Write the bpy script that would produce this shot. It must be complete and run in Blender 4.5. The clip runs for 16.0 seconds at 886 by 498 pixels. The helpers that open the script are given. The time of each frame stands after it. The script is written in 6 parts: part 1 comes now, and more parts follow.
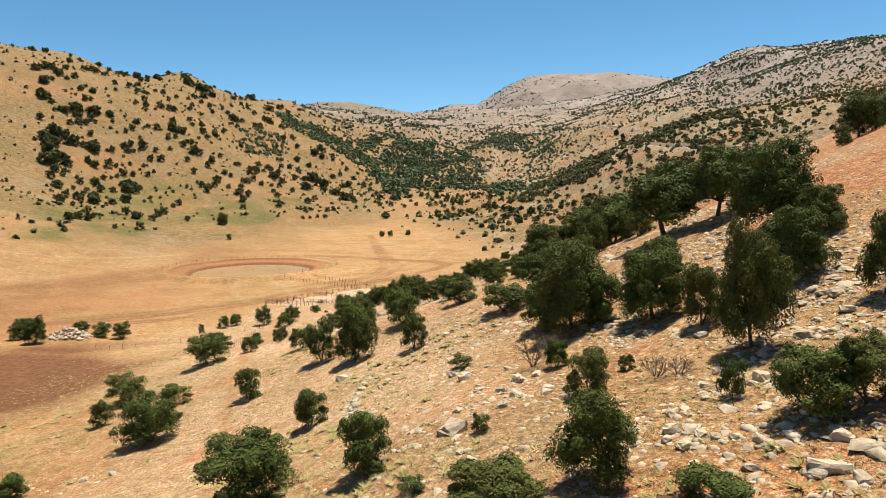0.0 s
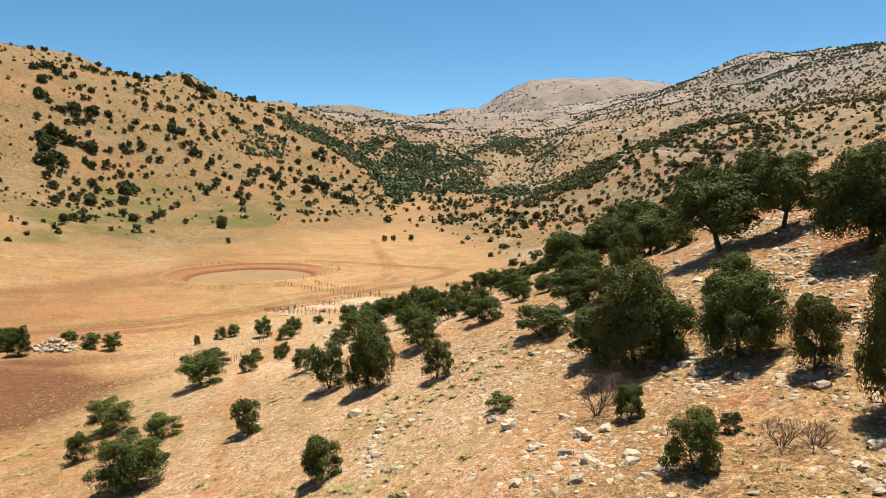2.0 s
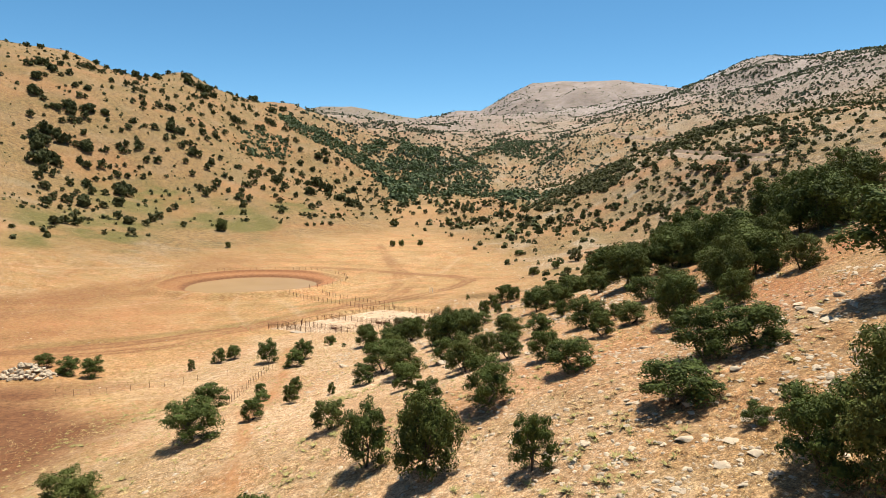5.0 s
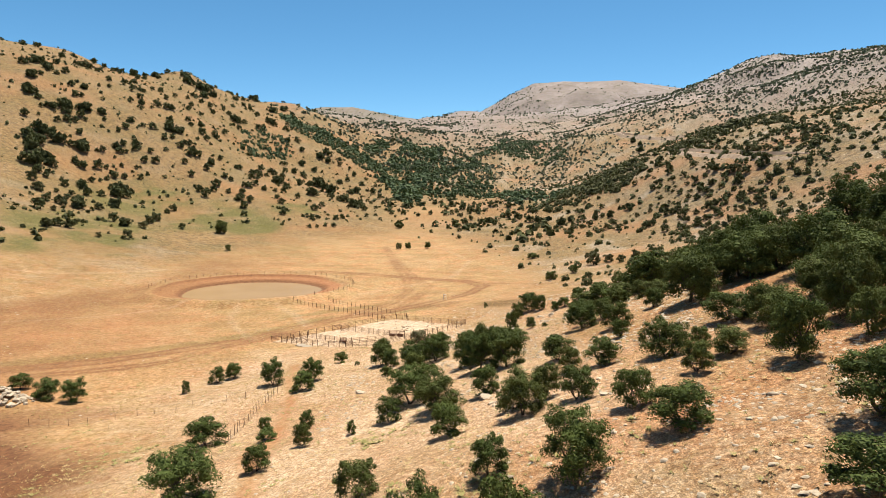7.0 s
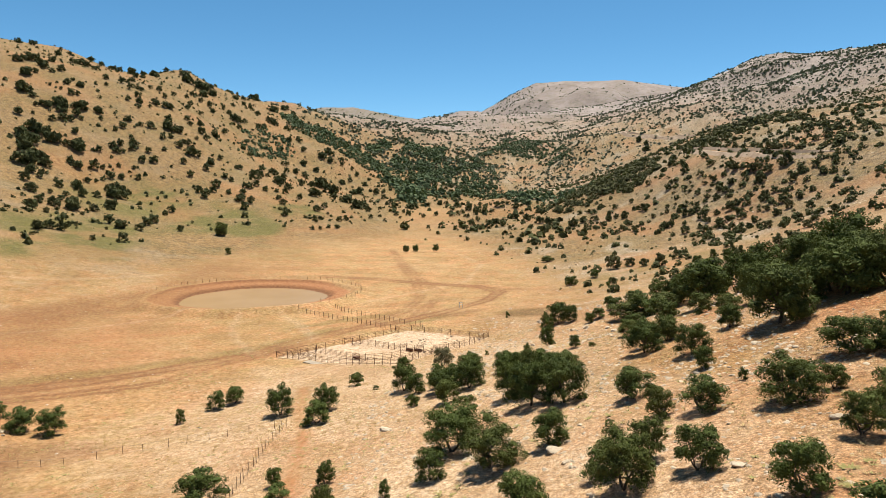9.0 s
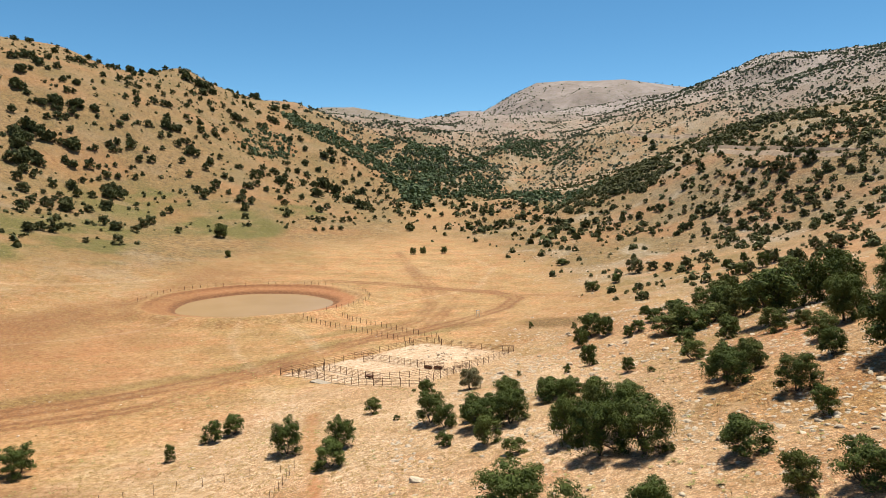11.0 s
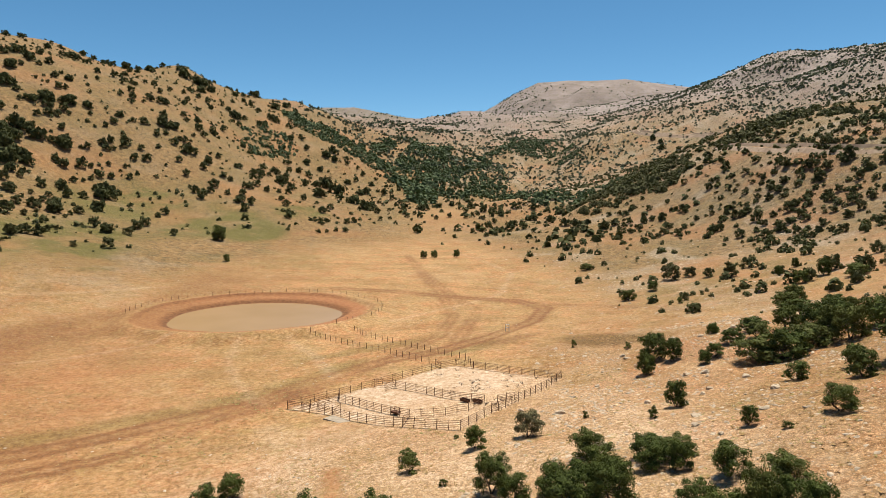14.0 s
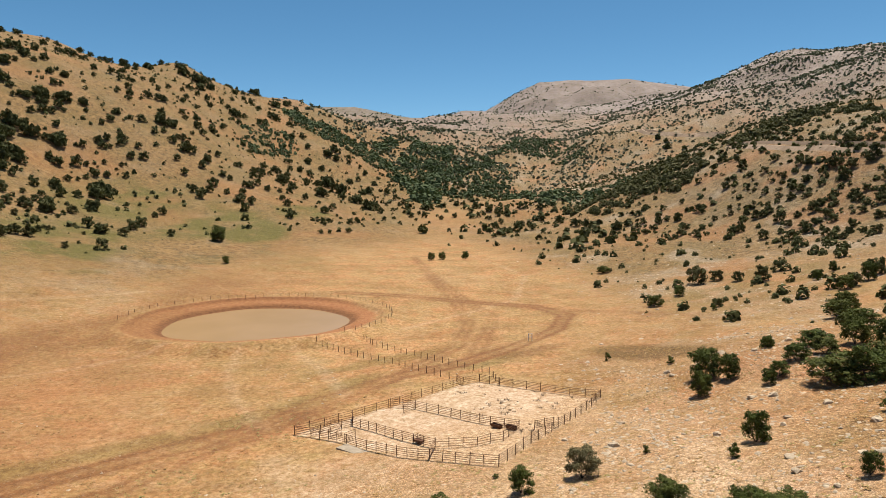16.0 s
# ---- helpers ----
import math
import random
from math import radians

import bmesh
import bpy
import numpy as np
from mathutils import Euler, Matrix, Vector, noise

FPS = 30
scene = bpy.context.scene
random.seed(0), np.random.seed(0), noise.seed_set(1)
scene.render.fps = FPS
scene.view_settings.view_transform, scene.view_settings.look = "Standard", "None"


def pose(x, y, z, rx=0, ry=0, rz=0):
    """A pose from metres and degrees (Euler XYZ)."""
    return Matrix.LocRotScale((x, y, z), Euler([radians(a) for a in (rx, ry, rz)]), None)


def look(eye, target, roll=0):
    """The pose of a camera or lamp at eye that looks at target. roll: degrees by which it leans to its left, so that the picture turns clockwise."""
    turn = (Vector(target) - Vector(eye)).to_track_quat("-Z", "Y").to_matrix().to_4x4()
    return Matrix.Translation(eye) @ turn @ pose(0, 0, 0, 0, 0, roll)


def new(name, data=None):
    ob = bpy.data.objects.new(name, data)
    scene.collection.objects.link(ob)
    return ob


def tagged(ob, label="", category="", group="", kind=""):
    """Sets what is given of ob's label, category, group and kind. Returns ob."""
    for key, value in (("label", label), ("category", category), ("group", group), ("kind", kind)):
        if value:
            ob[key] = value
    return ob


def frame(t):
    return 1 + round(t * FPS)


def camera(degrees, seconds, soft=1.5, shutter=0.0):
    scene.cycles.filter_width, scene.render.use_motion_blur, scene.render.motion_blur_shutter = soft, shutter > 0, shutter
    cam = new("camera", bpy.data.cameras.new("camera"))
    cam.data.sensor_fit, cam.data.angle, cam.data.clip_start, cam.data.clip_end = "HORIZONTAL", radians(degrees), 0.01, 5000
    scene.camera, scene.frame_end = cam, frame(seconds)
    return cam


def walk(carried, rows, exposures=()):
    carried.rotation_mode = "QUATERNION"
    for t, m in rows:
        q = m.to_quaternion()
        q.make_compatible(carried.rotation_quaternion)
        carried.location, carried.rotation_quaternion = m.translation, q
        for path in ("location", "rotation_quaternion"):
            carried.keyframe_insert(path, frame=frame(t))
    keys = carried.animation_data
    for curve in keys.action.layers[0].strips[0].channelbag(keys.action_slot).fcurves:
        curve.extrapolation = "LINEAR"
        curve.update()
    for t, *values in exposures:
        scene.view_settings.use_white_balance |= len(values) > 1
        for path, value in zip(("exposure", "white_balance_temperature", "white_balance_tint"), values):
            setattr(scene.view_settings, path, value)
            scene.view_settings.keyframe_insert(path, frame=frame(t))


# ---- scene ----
cam = camera(68.0, 16.0, soft=0.6)
PATH = [
    (0.0, -0.000, 0.000, 34.329, 84.400, 0.540, -0.053),
    (0.5, -0.525, 2.007, 34.366, 84.497, 0.426, -0.056),
    (1.0, -1.152, 4.268, 34.440, 84.589, 0.311, -0.059),
    (1.5, -1.932, 6.833, 34.515, 84.665, 0.195, -0.058),
    (2.0, -2.844, 9.661, 34.525, 84.721, 0.083, -0.052),
    (2.5, -3.912, 12.781, 34.555, 84.765, -0.019, -0.046),
    (3.0, -5.041, 16.086, 34.571, 84.806, -0.104, -0.044),
    (3.5, -6.132, 19.444, 34.622, 84.849, -0.174, -0.044),
    (4.0, -7.246, 22.860, 34.656, 84.892, -0.232, -0.045),
    (6.5, -12.867, 41.240, 34.284, 85.026, -0.168, -0.009),
    (7.0, -14.097, 45.018, 34.258, 85.040, -0.142, -0.011),
    (7.5, -15.319, 48.806, 34.246, 85.055, -0.116, -0.012),
    (8.0, -16.537, 52.590, 34.221, 85.065, -0.091, -0.013),
    (8.5, -17.821, 56.324, 34.221, 85.070, -0.066, -0.009),
    (9.0, -19.029, 60.032, 34.231, 85.074, -0.043, -0.005),
    (11.5, -24.444, 78.432, 34.039, 85.099, 0.018, 0.043),
    (12.0, -25.548, 82.164, 33.980, 85.108, 0.026, 0.037),
    (12.5, -26.673, 85.852, 33.918, 85.122, 0.033, 0.029),
    (13.0, -27.810, 89.457, 33.846, 85.136, 0.037, 0.020),
    (13.5, -28.930, 92.979, 33.747, 85.145, 0.037, 0.008),
    (14.0, -30.038, 96.427, 33.674, 85.153, 0.031, -0.005),
    (14.5, -31.115, 99.841, 33.591, 85.157, 0.023, -0.017),
    (15.0, -32.237, 103.219, 33.493, 85.159, 0.014, -0.025),
    (15.5, -33.302, 106.507, 33.401, 85.161, 0.005, -0.031),
    (16.0, -34.287, 109.644, 33.231, 85.161, -0.004, -0.036),
]
walk(cam, [(t, pose(x, y, z, rx, ry, rz)) for t, x, y, z, rx, ry, rz in PATH],
     exposures=[(0, 0.93, 6600, 7), (4, 0.95, 6450, 7), (6.5, 0.97, 6350, 7), (9, 0.885, 6300, 6), (12.5, 0.755, 6350, 7), (16, 0.60, 6550, 9)])

# ---- daylight: a high sun from ahead on the right, clear summer sky ----
SUN_UP, SUN_TURN = 73.0, 34.0
world = bpy.data.worlds.new("sky")
scene.world = world
world.use_nodes = True
wn = world.node_tree.nodes
sky = wn.new("ShaderNodeTexSky")
sky.sky_type, sky.sun_disc = "NISHITA", False
sky.sun_elevation, sky.sun_rotation = radians(SUN_UP), radians(SUN_TURN)
sky.altitude, sky.air_density, sky.dust_density, sky.ozone_density = 600, 0.65, 0.28, 3.0
wn["Background"].inputs["Strength"].default_value = 0.08
vivid = wn.new("ShaderNodeHueSaturation")
vivid.inputs["Hue"].default_value, vivid.inputs["Saturation"].default_value = 0.485, 1.17
world.node_tree.links.new(sky.outputs[0], vivid.inputs["Color"])
world.node_tree.links.new(vivid.outputs[0], wn["Background"].inputs["Color"])
sun_data = bpy.data.lights.new("sun", "SUN")
sun_data.energy, sun_data.angle, sun_data.color = 5.0, radians(0.5), (1.0, 0.93, 0.81)
sun_way = Vector((math.sin(radians(SUN_TURN)) * math.cos(radians(SUN_UP)), math.cos(radians(SUN_TURN)) * math.cos(radians(SUN_UP)), math.sin(radians(SUN_UP))))
sun = new("sun", sun_data)
sun.matrix_world = look((0, 0, 300), Vector((0, 0, 300)) - sun_way)


# ---- materials ----
class Nodes:
    """Short hand for building a node material."""

    def __init__(self, name):
        self.mat = bpy.data.materials.new(name)
        self.mat.use_nodes = True
        self.tree = self.mat.node_tree
        self.bsdf = self.tree.nodes["Principled BSDF"]
        self.bsdf.inputs["Specular IOR Level"].default_value = 0.25

    def add(self, kind, **inputs):
        n = self.tree.nodes.new(kind)
        for key, value in inputs.items():
            self.put(n, key.replace("_", " "), value)
        return n

    def put(self, n, key, value):
        socket = n.inputs[int(key)] if key.isdigit() else n.inputs[key]
        if isinstance(value, bpy.types.NodeSocket):
            self.tree.links.new(value, socket)
        else:
            socket.default_value = value

    def noise(self, scale, detail=4, rough_=0.6, vector=None):
        n = self.add("ShaderNodeTexNoise", Scale=scale, Detail=detail, Roughness=rough_)
        if vector is not None:
            self.put(n, "Vector", vector)
        return n.outputs[0]

    def ramp(self, value, *stops):
        n = self.add("ShaderNodeValToRGB", Fac=value)
        while len(n.color_ramp.elements) < len(stops):
            n.color_ramp.elements.new(0.5)
        for e, (at, c) in zip(n.color_ramp.elements, stops):
            e.position, e.color = at, (*c, 1) if len(c) == 3 else c
        return n.outputs[0]

    def fade(self, value, a, b):
        n = self.add("ShaderNodeMapRange", Value=value)
        n.interpolation_type = "SMOOTHSTEP"
        n.inputs["From Min"].default_value, n.inputs["From Max"].default_value = a, b
        return n.outputs[0]

    def mix(self, fac, a, b, blend="MIX"):
        n = self.tree.nodes.new("ShaderNodeMix")
        n.data_type, n.blend_type = "RGBA", blend
        for k, v in ((0, fac), (6, a), (7, b)):
            if isinstance(v, bpy.types.NodeSocket):
                self.tree.links.new(v, n.inputs[k])
            else:
                n.inputs[k].default_value = v if k == 0 else (*v, 1)
        return n.outputs[2]

    def math(self, op, a, b=0.0):
        n = self.tree.nodes.new("ShaderNodeMath")
        n.operation = op
        self.put(n, "0", a), self.put(n, "1", b)
        return n.outputs[0]

    def attr(self, name):
        n = self.tree.nodes.new("ShaderNodeAttribute")
        n.attribute_name = name
        return n.outputs["Fac"]

    def coords(self, kind="Object"):
        return self.tree.nodes.new("ShaderNodeTexCoord").outputs[kind]

    def out(self, colour=None, rough_=None, bump=None, strength=0.3, distance=0.1, metal=0.0):
        if colour is not None:
            self.put(self.bsdf, "Base Color", colour if isinstance(colour, bpy.types.NodeSocket) else (*colour, 1))
        if rough_ is not None:
            self.put(self.bsdf, "Roughness", rough_)
        self.bsdf.inputs["Metallic"].default_value = metal
        if bump is not None:
            b = self.add("ShaderNodeBump", Strength=strength, Distance=distance, Height=bump)
            self.put(self.bsdf, "Normal", b.outputs[0])
        return self.mat


def ground_material():
    m = Nodes("dry_ground")
    v = m.coords()
    big, mid, fine, grit = m.noise(0.018, 5, 0.6, v), m.noise(0.11, 5, 0.65, v), m.noise(1.1, 7, 0.8, v), m.noise(6.0, 4, 0.75, v)
    straw = m.ramp(fine, (0.38, (0.30, 0.160, 0.056)), (0.5, (0.47, 0.268, 0.102)), (0.62, (0.62, 0.385, 0.17)))
    earth = m.ramp(fine, (0.38, (0.35, 0.150, 0.052)), (0.5, (0.54, 0.258, 0.098)), (0.62, (0.69, 0.39, 0.18)))
    colour = m.mix(m.fade(mid, 0.42, 0.62), straw, earth)
    pale = m.ramp(fine, (0.38, (0.45, 0.26, 0.105)), (0.62, (0.62, 0.40, 0.20)))
    colour = m.mix(m.math("MULTIPLY", m.fade(big, 0.5, 0.68), 0.6), colour, pale)
    # thin grazed bands that drift across the plain
    drift = m.noise(1.0, 6, 0.75, m.add("ShaderNodeMapping", Vector=v, Rotation=(0, 0, 0.35), Scale=(0.03, 0.16, 0.1)).outputs[0])
    colour = m.mix(m.math("MULTIPLY", m.fade(drift, 0.48, 0.64), 0.6), colour, m.ramp(fine, (0.38, (0.25, 0.14, 0.048)), (0.62, (0.42, 0.25, 0.095))))
    # rough golden grass of the hillsides, mottled by small plants
    tuft = m.noise(0.35, 7, 0.85, v)
    hill_grass = m.ramp(tuft, (0.40, (0.098, 0.058, 0.020)), (0.5, (0.24, 0.138, 0.047)), (0.60, (0.40, 0.245, 0.102)))
    hill_green = m.ramp(tuft, (0.40, (0.085, 0.065, 0.018)), (0.58, (0.27, 0.17, 0.055)))
    hill_grass = m.mix(m.fade(m.noise(0.03, 4, 0.6, v), 0.46, 0.6), hill_grass, hill_green)
    hill_grass = m.mix(m.math("MULTIPLY", m.fade(m.noise(0.045, 5, 0.7, m.add("ShaderNodeMapping", Vector=v, Location=(40, 7, 0)).outputs[0]), 0.50, 0.57), m.math("MULTIPLY", m.attr("stone"), 1.5)), hill_grass, m.ramp(tuft, (0.40, (0.15, 0.118, 0.080)), (0.6, (0.42, 0.345, 0.25))))
    colour = m.mix(m.math("MULTIPLY", m.attr("hill"), 0.93), colour, hill_grass)
    low_scrub = m.add("ShaderNodeTexVoronoi", Vector=v, Scale=0.42)
    pick = m.fade(m.add("ShaderNodeSeparateColor", Color=low_scrub.outputs["Color"]).outputs[1], 0.62, 0.5)
    colour = m.mix(m.math("MULTIPLY", m.math("MULTIPLY", m.fade(low_scrub.outputs["Distance"], 0.42, 0.2), pick), m.math("MULTIPLY", m.attr("hill"), 0.7)), colour, (0.105, 0.080, 0.026))
    # red bare earth
    colour = m.mix(m.attr("red"), colour, m.ramp(fine, (0.38, (0.36, 0.125, 0.042)), (0.62, (0.56, 0.245, 0.098))))
    # grey stony scree
    cells = m.add("ShaderNodeTexVoronoi", Vector=v, Scale=4.2)
    chips = m.fade(cells.outputs["Distance"], 0.42, 0.22)
    keep = m.fade(m.add("ShaderNodeSeparateColor", Color=cells.outputs["Color"]).outputs[0], 0.45, 0.55)
    stone_c = m.ramp(fine, (0.3, (0.30, 0.22, 0.15)), (0.7, (0.58, 0.47, 0.35)))
    stony = m.attr("stone")
    colour = m.mix(m.math("MULTIPLY", stony, m.fade(fine, 0.35, 0.62)), colour, stone_c)
    colour = m.mix(m.math("MULTIPLY", m.math("MULTIPLY", chips, keep), m.math("ADD", m.math("MULTIPLY", stony, 0.7), 0.12)), colour, (0.60, 0.50, 0.39))
    # distant limestone mountain with low scrub, its grey lifted to mauve by painted haze
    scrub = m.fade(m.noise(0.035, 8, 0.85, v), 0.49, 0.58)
    hazed_rock = m.mix(m.math("MULTIPLY", scrub, 0.5), m.ramp(m.noise(0.006, 6, 0.7, v), (0.38, (0.245, 0.20, 0.20)), (0.5, (0.325, 0.27, 0.272)), (0.62, (0.40, 0.342, 0.342))), (0.15, 0.145, 0.10))
    colour = m.mix(m.attr("mountain"), colour, hazed_rock)
    # coarse brown pasture of the stony flank
    colour = m.mix(m.attr("flank"), colour, m.ramp(tuft, (0.40, (0.70, 0.72, 0.74)), (0.6, (0.98, 1.0, 1.04))), "MULTIPLY")
    # green sedge, ruts, dung-dark soil and the shade painted along the pond's lip
    colour = m.mix(m.math("MULTIPLY", m.attr("green"), m.fade(mid, 0.2, 0.5)), colour, m.ramp(fine, (0.4, (0.058, 0.060, 0.008)), (0.6, (0.185, 0.160, 0.026))))
    colour = m.mix(m.attr("pale"), colour, m.ramp(fine, (0.36, (0.44, 0.27, 0.14)), (0.5, (0.70, 0.49, 0.32)), (0.62, (0.92, 0.73, 0.55))))
    colour = m.mix(m.math("MULTIPLY", m.attr("track"), m.fade(fine, 0.0, 0.45)), colour, m.ramp(fine, (0.38, (0.17, 0.066, 0.021)), (0.62, (0.33, 0.142, 0.047))))
    colour = m.mix(m.attr("dung_and_shade"), colour, m.ramp(fine, (0.38, (0.115, 0.044, 0.016)), (0.62, (0.25, 0.104, 0.040))))
    # tufts and clods, darker and finer than the rest
    rubble = m.attr("rubble")
    spots = m.math("MULTIPLY", m.fade(m.noise(2.3, 5, 0.8, v), 0.53, 0.62), m.math("ADD", 0.16, m.math("MULTIPLY", rubble, 0.34)))
    dry_top = m.math("SUBTRACT", 1.0, m.attr("dung_and_shade"))
    colour = m.mix(spots, colour, (0.27, 0.175, 0.062))
    colour = m.mix(m.math("MULTIPLY", m.math("MULTIPLY", m.fade(grit, 0.5, 0.62), m.math("ADD", 0.1, m.math("MULTIPLY", rubble, 0.25))), dry_top), colour, (0.74, 0.58, 0.40))
    # single tufts and small stones
    tuft_cell = m.add("ShaderNodeTexVoronoi", Vector=v, Scale=1.6)
    tuft_pick = m.fade(m.add("ShaderNodeSeparateColor", Color=tuft_cell.outputs["Color"]).outputs[0], 0.66, 0.5)
    colour = m.mix(m.math("MULTIPLY", m.math("MULTIPLY", m.fade(tuft_cell.outputs["Distance"], 0.42, 0.16), tuft_pick), m.math("MULTIPLY", m.math("SUBTRACT", 0.36, m.math("MULTIPLY", rubble, 0.1)), dry_top)), colour, m.ramp(mid, (0.4, (0.19, 0.115, 0.036)), (0.6, (0.24, 0.110, 0.038))))
    small_cell = m.add("ShaderNodeTexVoronoi", Vector=v, Scale=3.1)
    small_pick = m.fade(m.add("ShaderNodeSeparateColor", Color=small_cell.outputs["Color"]).outputs[1], 0.5, 0.42)
    colour = m.mix(m.math("MULTIPLY", m.math("MULTIPLY", m.fade(small_cell.outputs["Distance"], 0.36, 0.26), small_pick), m.math("MULTIPLY", 0.22, dry_top)), colour, m.ramp(mid, (0.4, (0.23, 0.135, 0.045)), (0.6, (0.29, 0.135, 0.048))))
    stone_cell = m.add("ShaderNodeTexVoronoi", Vector=v, Scale=2.1)
    stone_pick = m.fade(m.add("ShaderNodeSeparateColor", Color=stone_cell.outputs["Color"]).outputs[0], 0.62, 0.72)
    colour = m.mix(m.math("MULTIPLY", m.math("MULTIPLY", m.fade(stone_cell.outputs["Distance"], 0.34, 0.2), stone_pick), m.math("MULTIPLY", m.math("ADD", 0.18, m.math("MULTIPLY", rubble, 0.6)), dry_top)), colour, (0.64, 0.525, 0.40))
    # clods and pebbles of the slopes, each of its own shade
    for scale, amount in ((3.1, 0.42), (8.5, 0.6)):
        tone = m.fade(m.noise(scale, 4, 0.8, v), 0.36, 0.64)
        colour = m.mix(m.math("MULTIPLY", rubble, amount), colour, m.ramp(tone, (0.1, (0.5, 0.45, 0.40)), (0.5, (1.15, 1.12, 1.1)), (0.95, (2.1, 2.05, 2.0))), "MULTIPLY")
    # patches of olive straw and of bare orange soil a few strides across
    shift = m.add("ShaderNodeMapping", Vector=v, Location=(31, -17, 5)).outputs[0]
    near_soil = m.math("MULTIPLY", m.math("MULTIPLY", dry_top, m.math("SUBTRACT", 1.0, m.attr("green"))), m.math("SUBTRACT", 1.0, m.attr("hill")))
    near_soil = m.math("MULTIPLY", near_soil, m.math("SUBTRACT", 1.0, m.math("MULTIPLY", m.math("MAXIMUM", m.attr("track"), m.math("MAXIMUM", m.attr("red"), m.attr("pale"))), 0.75)))
    colour = m.mix(m.math("MULTIPLY", m.math("MULTIPLY", m.fade(m.noise(0.30, 6, 0.75, v), 0.50, 0.63), near_soil), 0.5), colour, m.ramp(fine, (0.4, (0.27, 0.175, 0.052)), (0.6, (0.47, 0.33, 0.125))))
    colour = m.mix(m.math("MULTIPLY", m.math("MULTIPLY", m.fade(m.noise(0.22, 6, 0.75, shift), 0.54, 0.66), near_soil), m.math("ADD", 0.34, m.math("MULTIPLY", rubble, 0.2))), colour, m.ramp(fine, (0.4, (0.34, 0.150, 0.056)), (0.6, (0.54, 0.27, 0.110))))
    # close-cropped tussocks of the plain
    tussock = m.ramp(m.noise(0.9, 8, 0.84, shift), (0.38, (0.60, 0.57, 0.52)), (0.5, (1.0, 1.0, 1.0)), (0.62, (1.26, 1.27, 1.3)))
    worn = m.ramp(m.noise(0.075, 7, 0.72, shift), (0.40, (0.84, 0.77, 0.70)), (0.5, (1.0, 0.99, 0.97)), (0.6, (1.08, 1.10, 1.12)))
    colour = m.mix(m.math("MULTIPLY", near_soil, 0.85), colour, worn, "MULTIPLY")
    colour = m.mix(m.math("MULTIPLY", m.math("SUBTRACT", 1.0, rubble), m.math("MULTIPLY", near_soil, 0.75)), colour, tussock, "MULTIPLY")
    dust = m.add("ShaderNodeMapping", Vector=v, Location=(-53, 21, 9)).outputs[0]
    colour = m.mix(m.math("MULTIPLY", m.math("MULTIPLY", m.fade(m.noise(0.33, 7, 0.8, dust), 0.50, 0.60), near_soil), m.math("ADD", 0.15, m.math("MULTIPLY", rubble, 0.45))), colour, m.ramp(fine, (0.4, (0.52, 0.36, 0.215)), (0.6, (0.80, 0.61, 0.41))))
    height = m.math("ADD", m.math("ADD", m.noise(2.6, 6, 0.8, v), m.math("MULTIPLY", grit, 0.6)), m.math("MULTIPLY", m.math("MULTIPLY", tuft, m.attr("hill")), 5.0))
    # sun-bleached soil is a mid tone; the trodden rubble of the slopes is darker and redder
    colour = m.mix(1.0, colour, m.mix(m.attr("hill"), m.mix(rubble, (0.615, 0.618, 0.63), (0.453, 0.426, 0.387)), (0.585, 0.58, 0.55)), "MULTIPLY")
    # brown-red soil between the stones higher up the near slope
    mottle = m.ramp(m.noise(1.5, 7, 0.82, dust), (0.40, (0.50, 0.42, 0.34)), (0.5, (0.92, 0.86, 0.78)), (0.60, (1.22, 1.16, 1.06)))
    colour = m.mix(m.math("MULTIPLY", m.attr("upslope"), 0.8), colour, mottle, "MULTIPLY")
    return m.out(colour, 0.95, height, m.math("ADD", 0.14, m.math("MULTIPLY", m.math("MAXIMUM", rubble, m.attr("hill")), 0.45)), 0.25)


def leaf_material(name, dark, light, dry):
    m = Nodes(name)
    info = m.tree.nodes.new("ShaderNodeObjectInfo").outputs["Random"]
    isl = m.tree.nodes.new("ShaderNodeNewGeometry").outputs["Random Per Island"]
    v = m.coords()
    clump = m.noise(0.9, 2, 0.5, v)
    colour = m.mix(isl, dark, light)
    colour = m.mix(m.math("MULTIPLY", m.fade(clump, 0.45, 0.7), 0.6), colour, light)
    colour = m.mix(m.math("MULTIPLY", m.fade(info, 0.35, 1.0), 0.4), colour, dry)
    colour = m.mix(m.math("MULTIPLY", m.fade(m.math("FRACT", m.math("MULTIPLY", info, 7.3)), 0.5, 1.0), 0.45), colour, light)
    m.out(colour, 0.75)
    m.bsdf.inputs['Specular IOR Level'].default_value = 0.12
    see = m.add("ShaderNodeBsdfTranslucent", Color=m.mix(0.5, colour, (0.10, 0.13, 0.026)))
    both = m.tree.nodes.new("ShaderNodeMixShader")
    both.inputs[0].default_value = 0.1
    m.tree.links.new(m.bsdf.outputs[0], both.inputs[1])
    m.tree.links.new(see.outputs[0], both.inputs[2])
    m.tree.links.new(both.outputs[0], m.tree.nodes["Material Output"].inputs[0])
    return m.mat


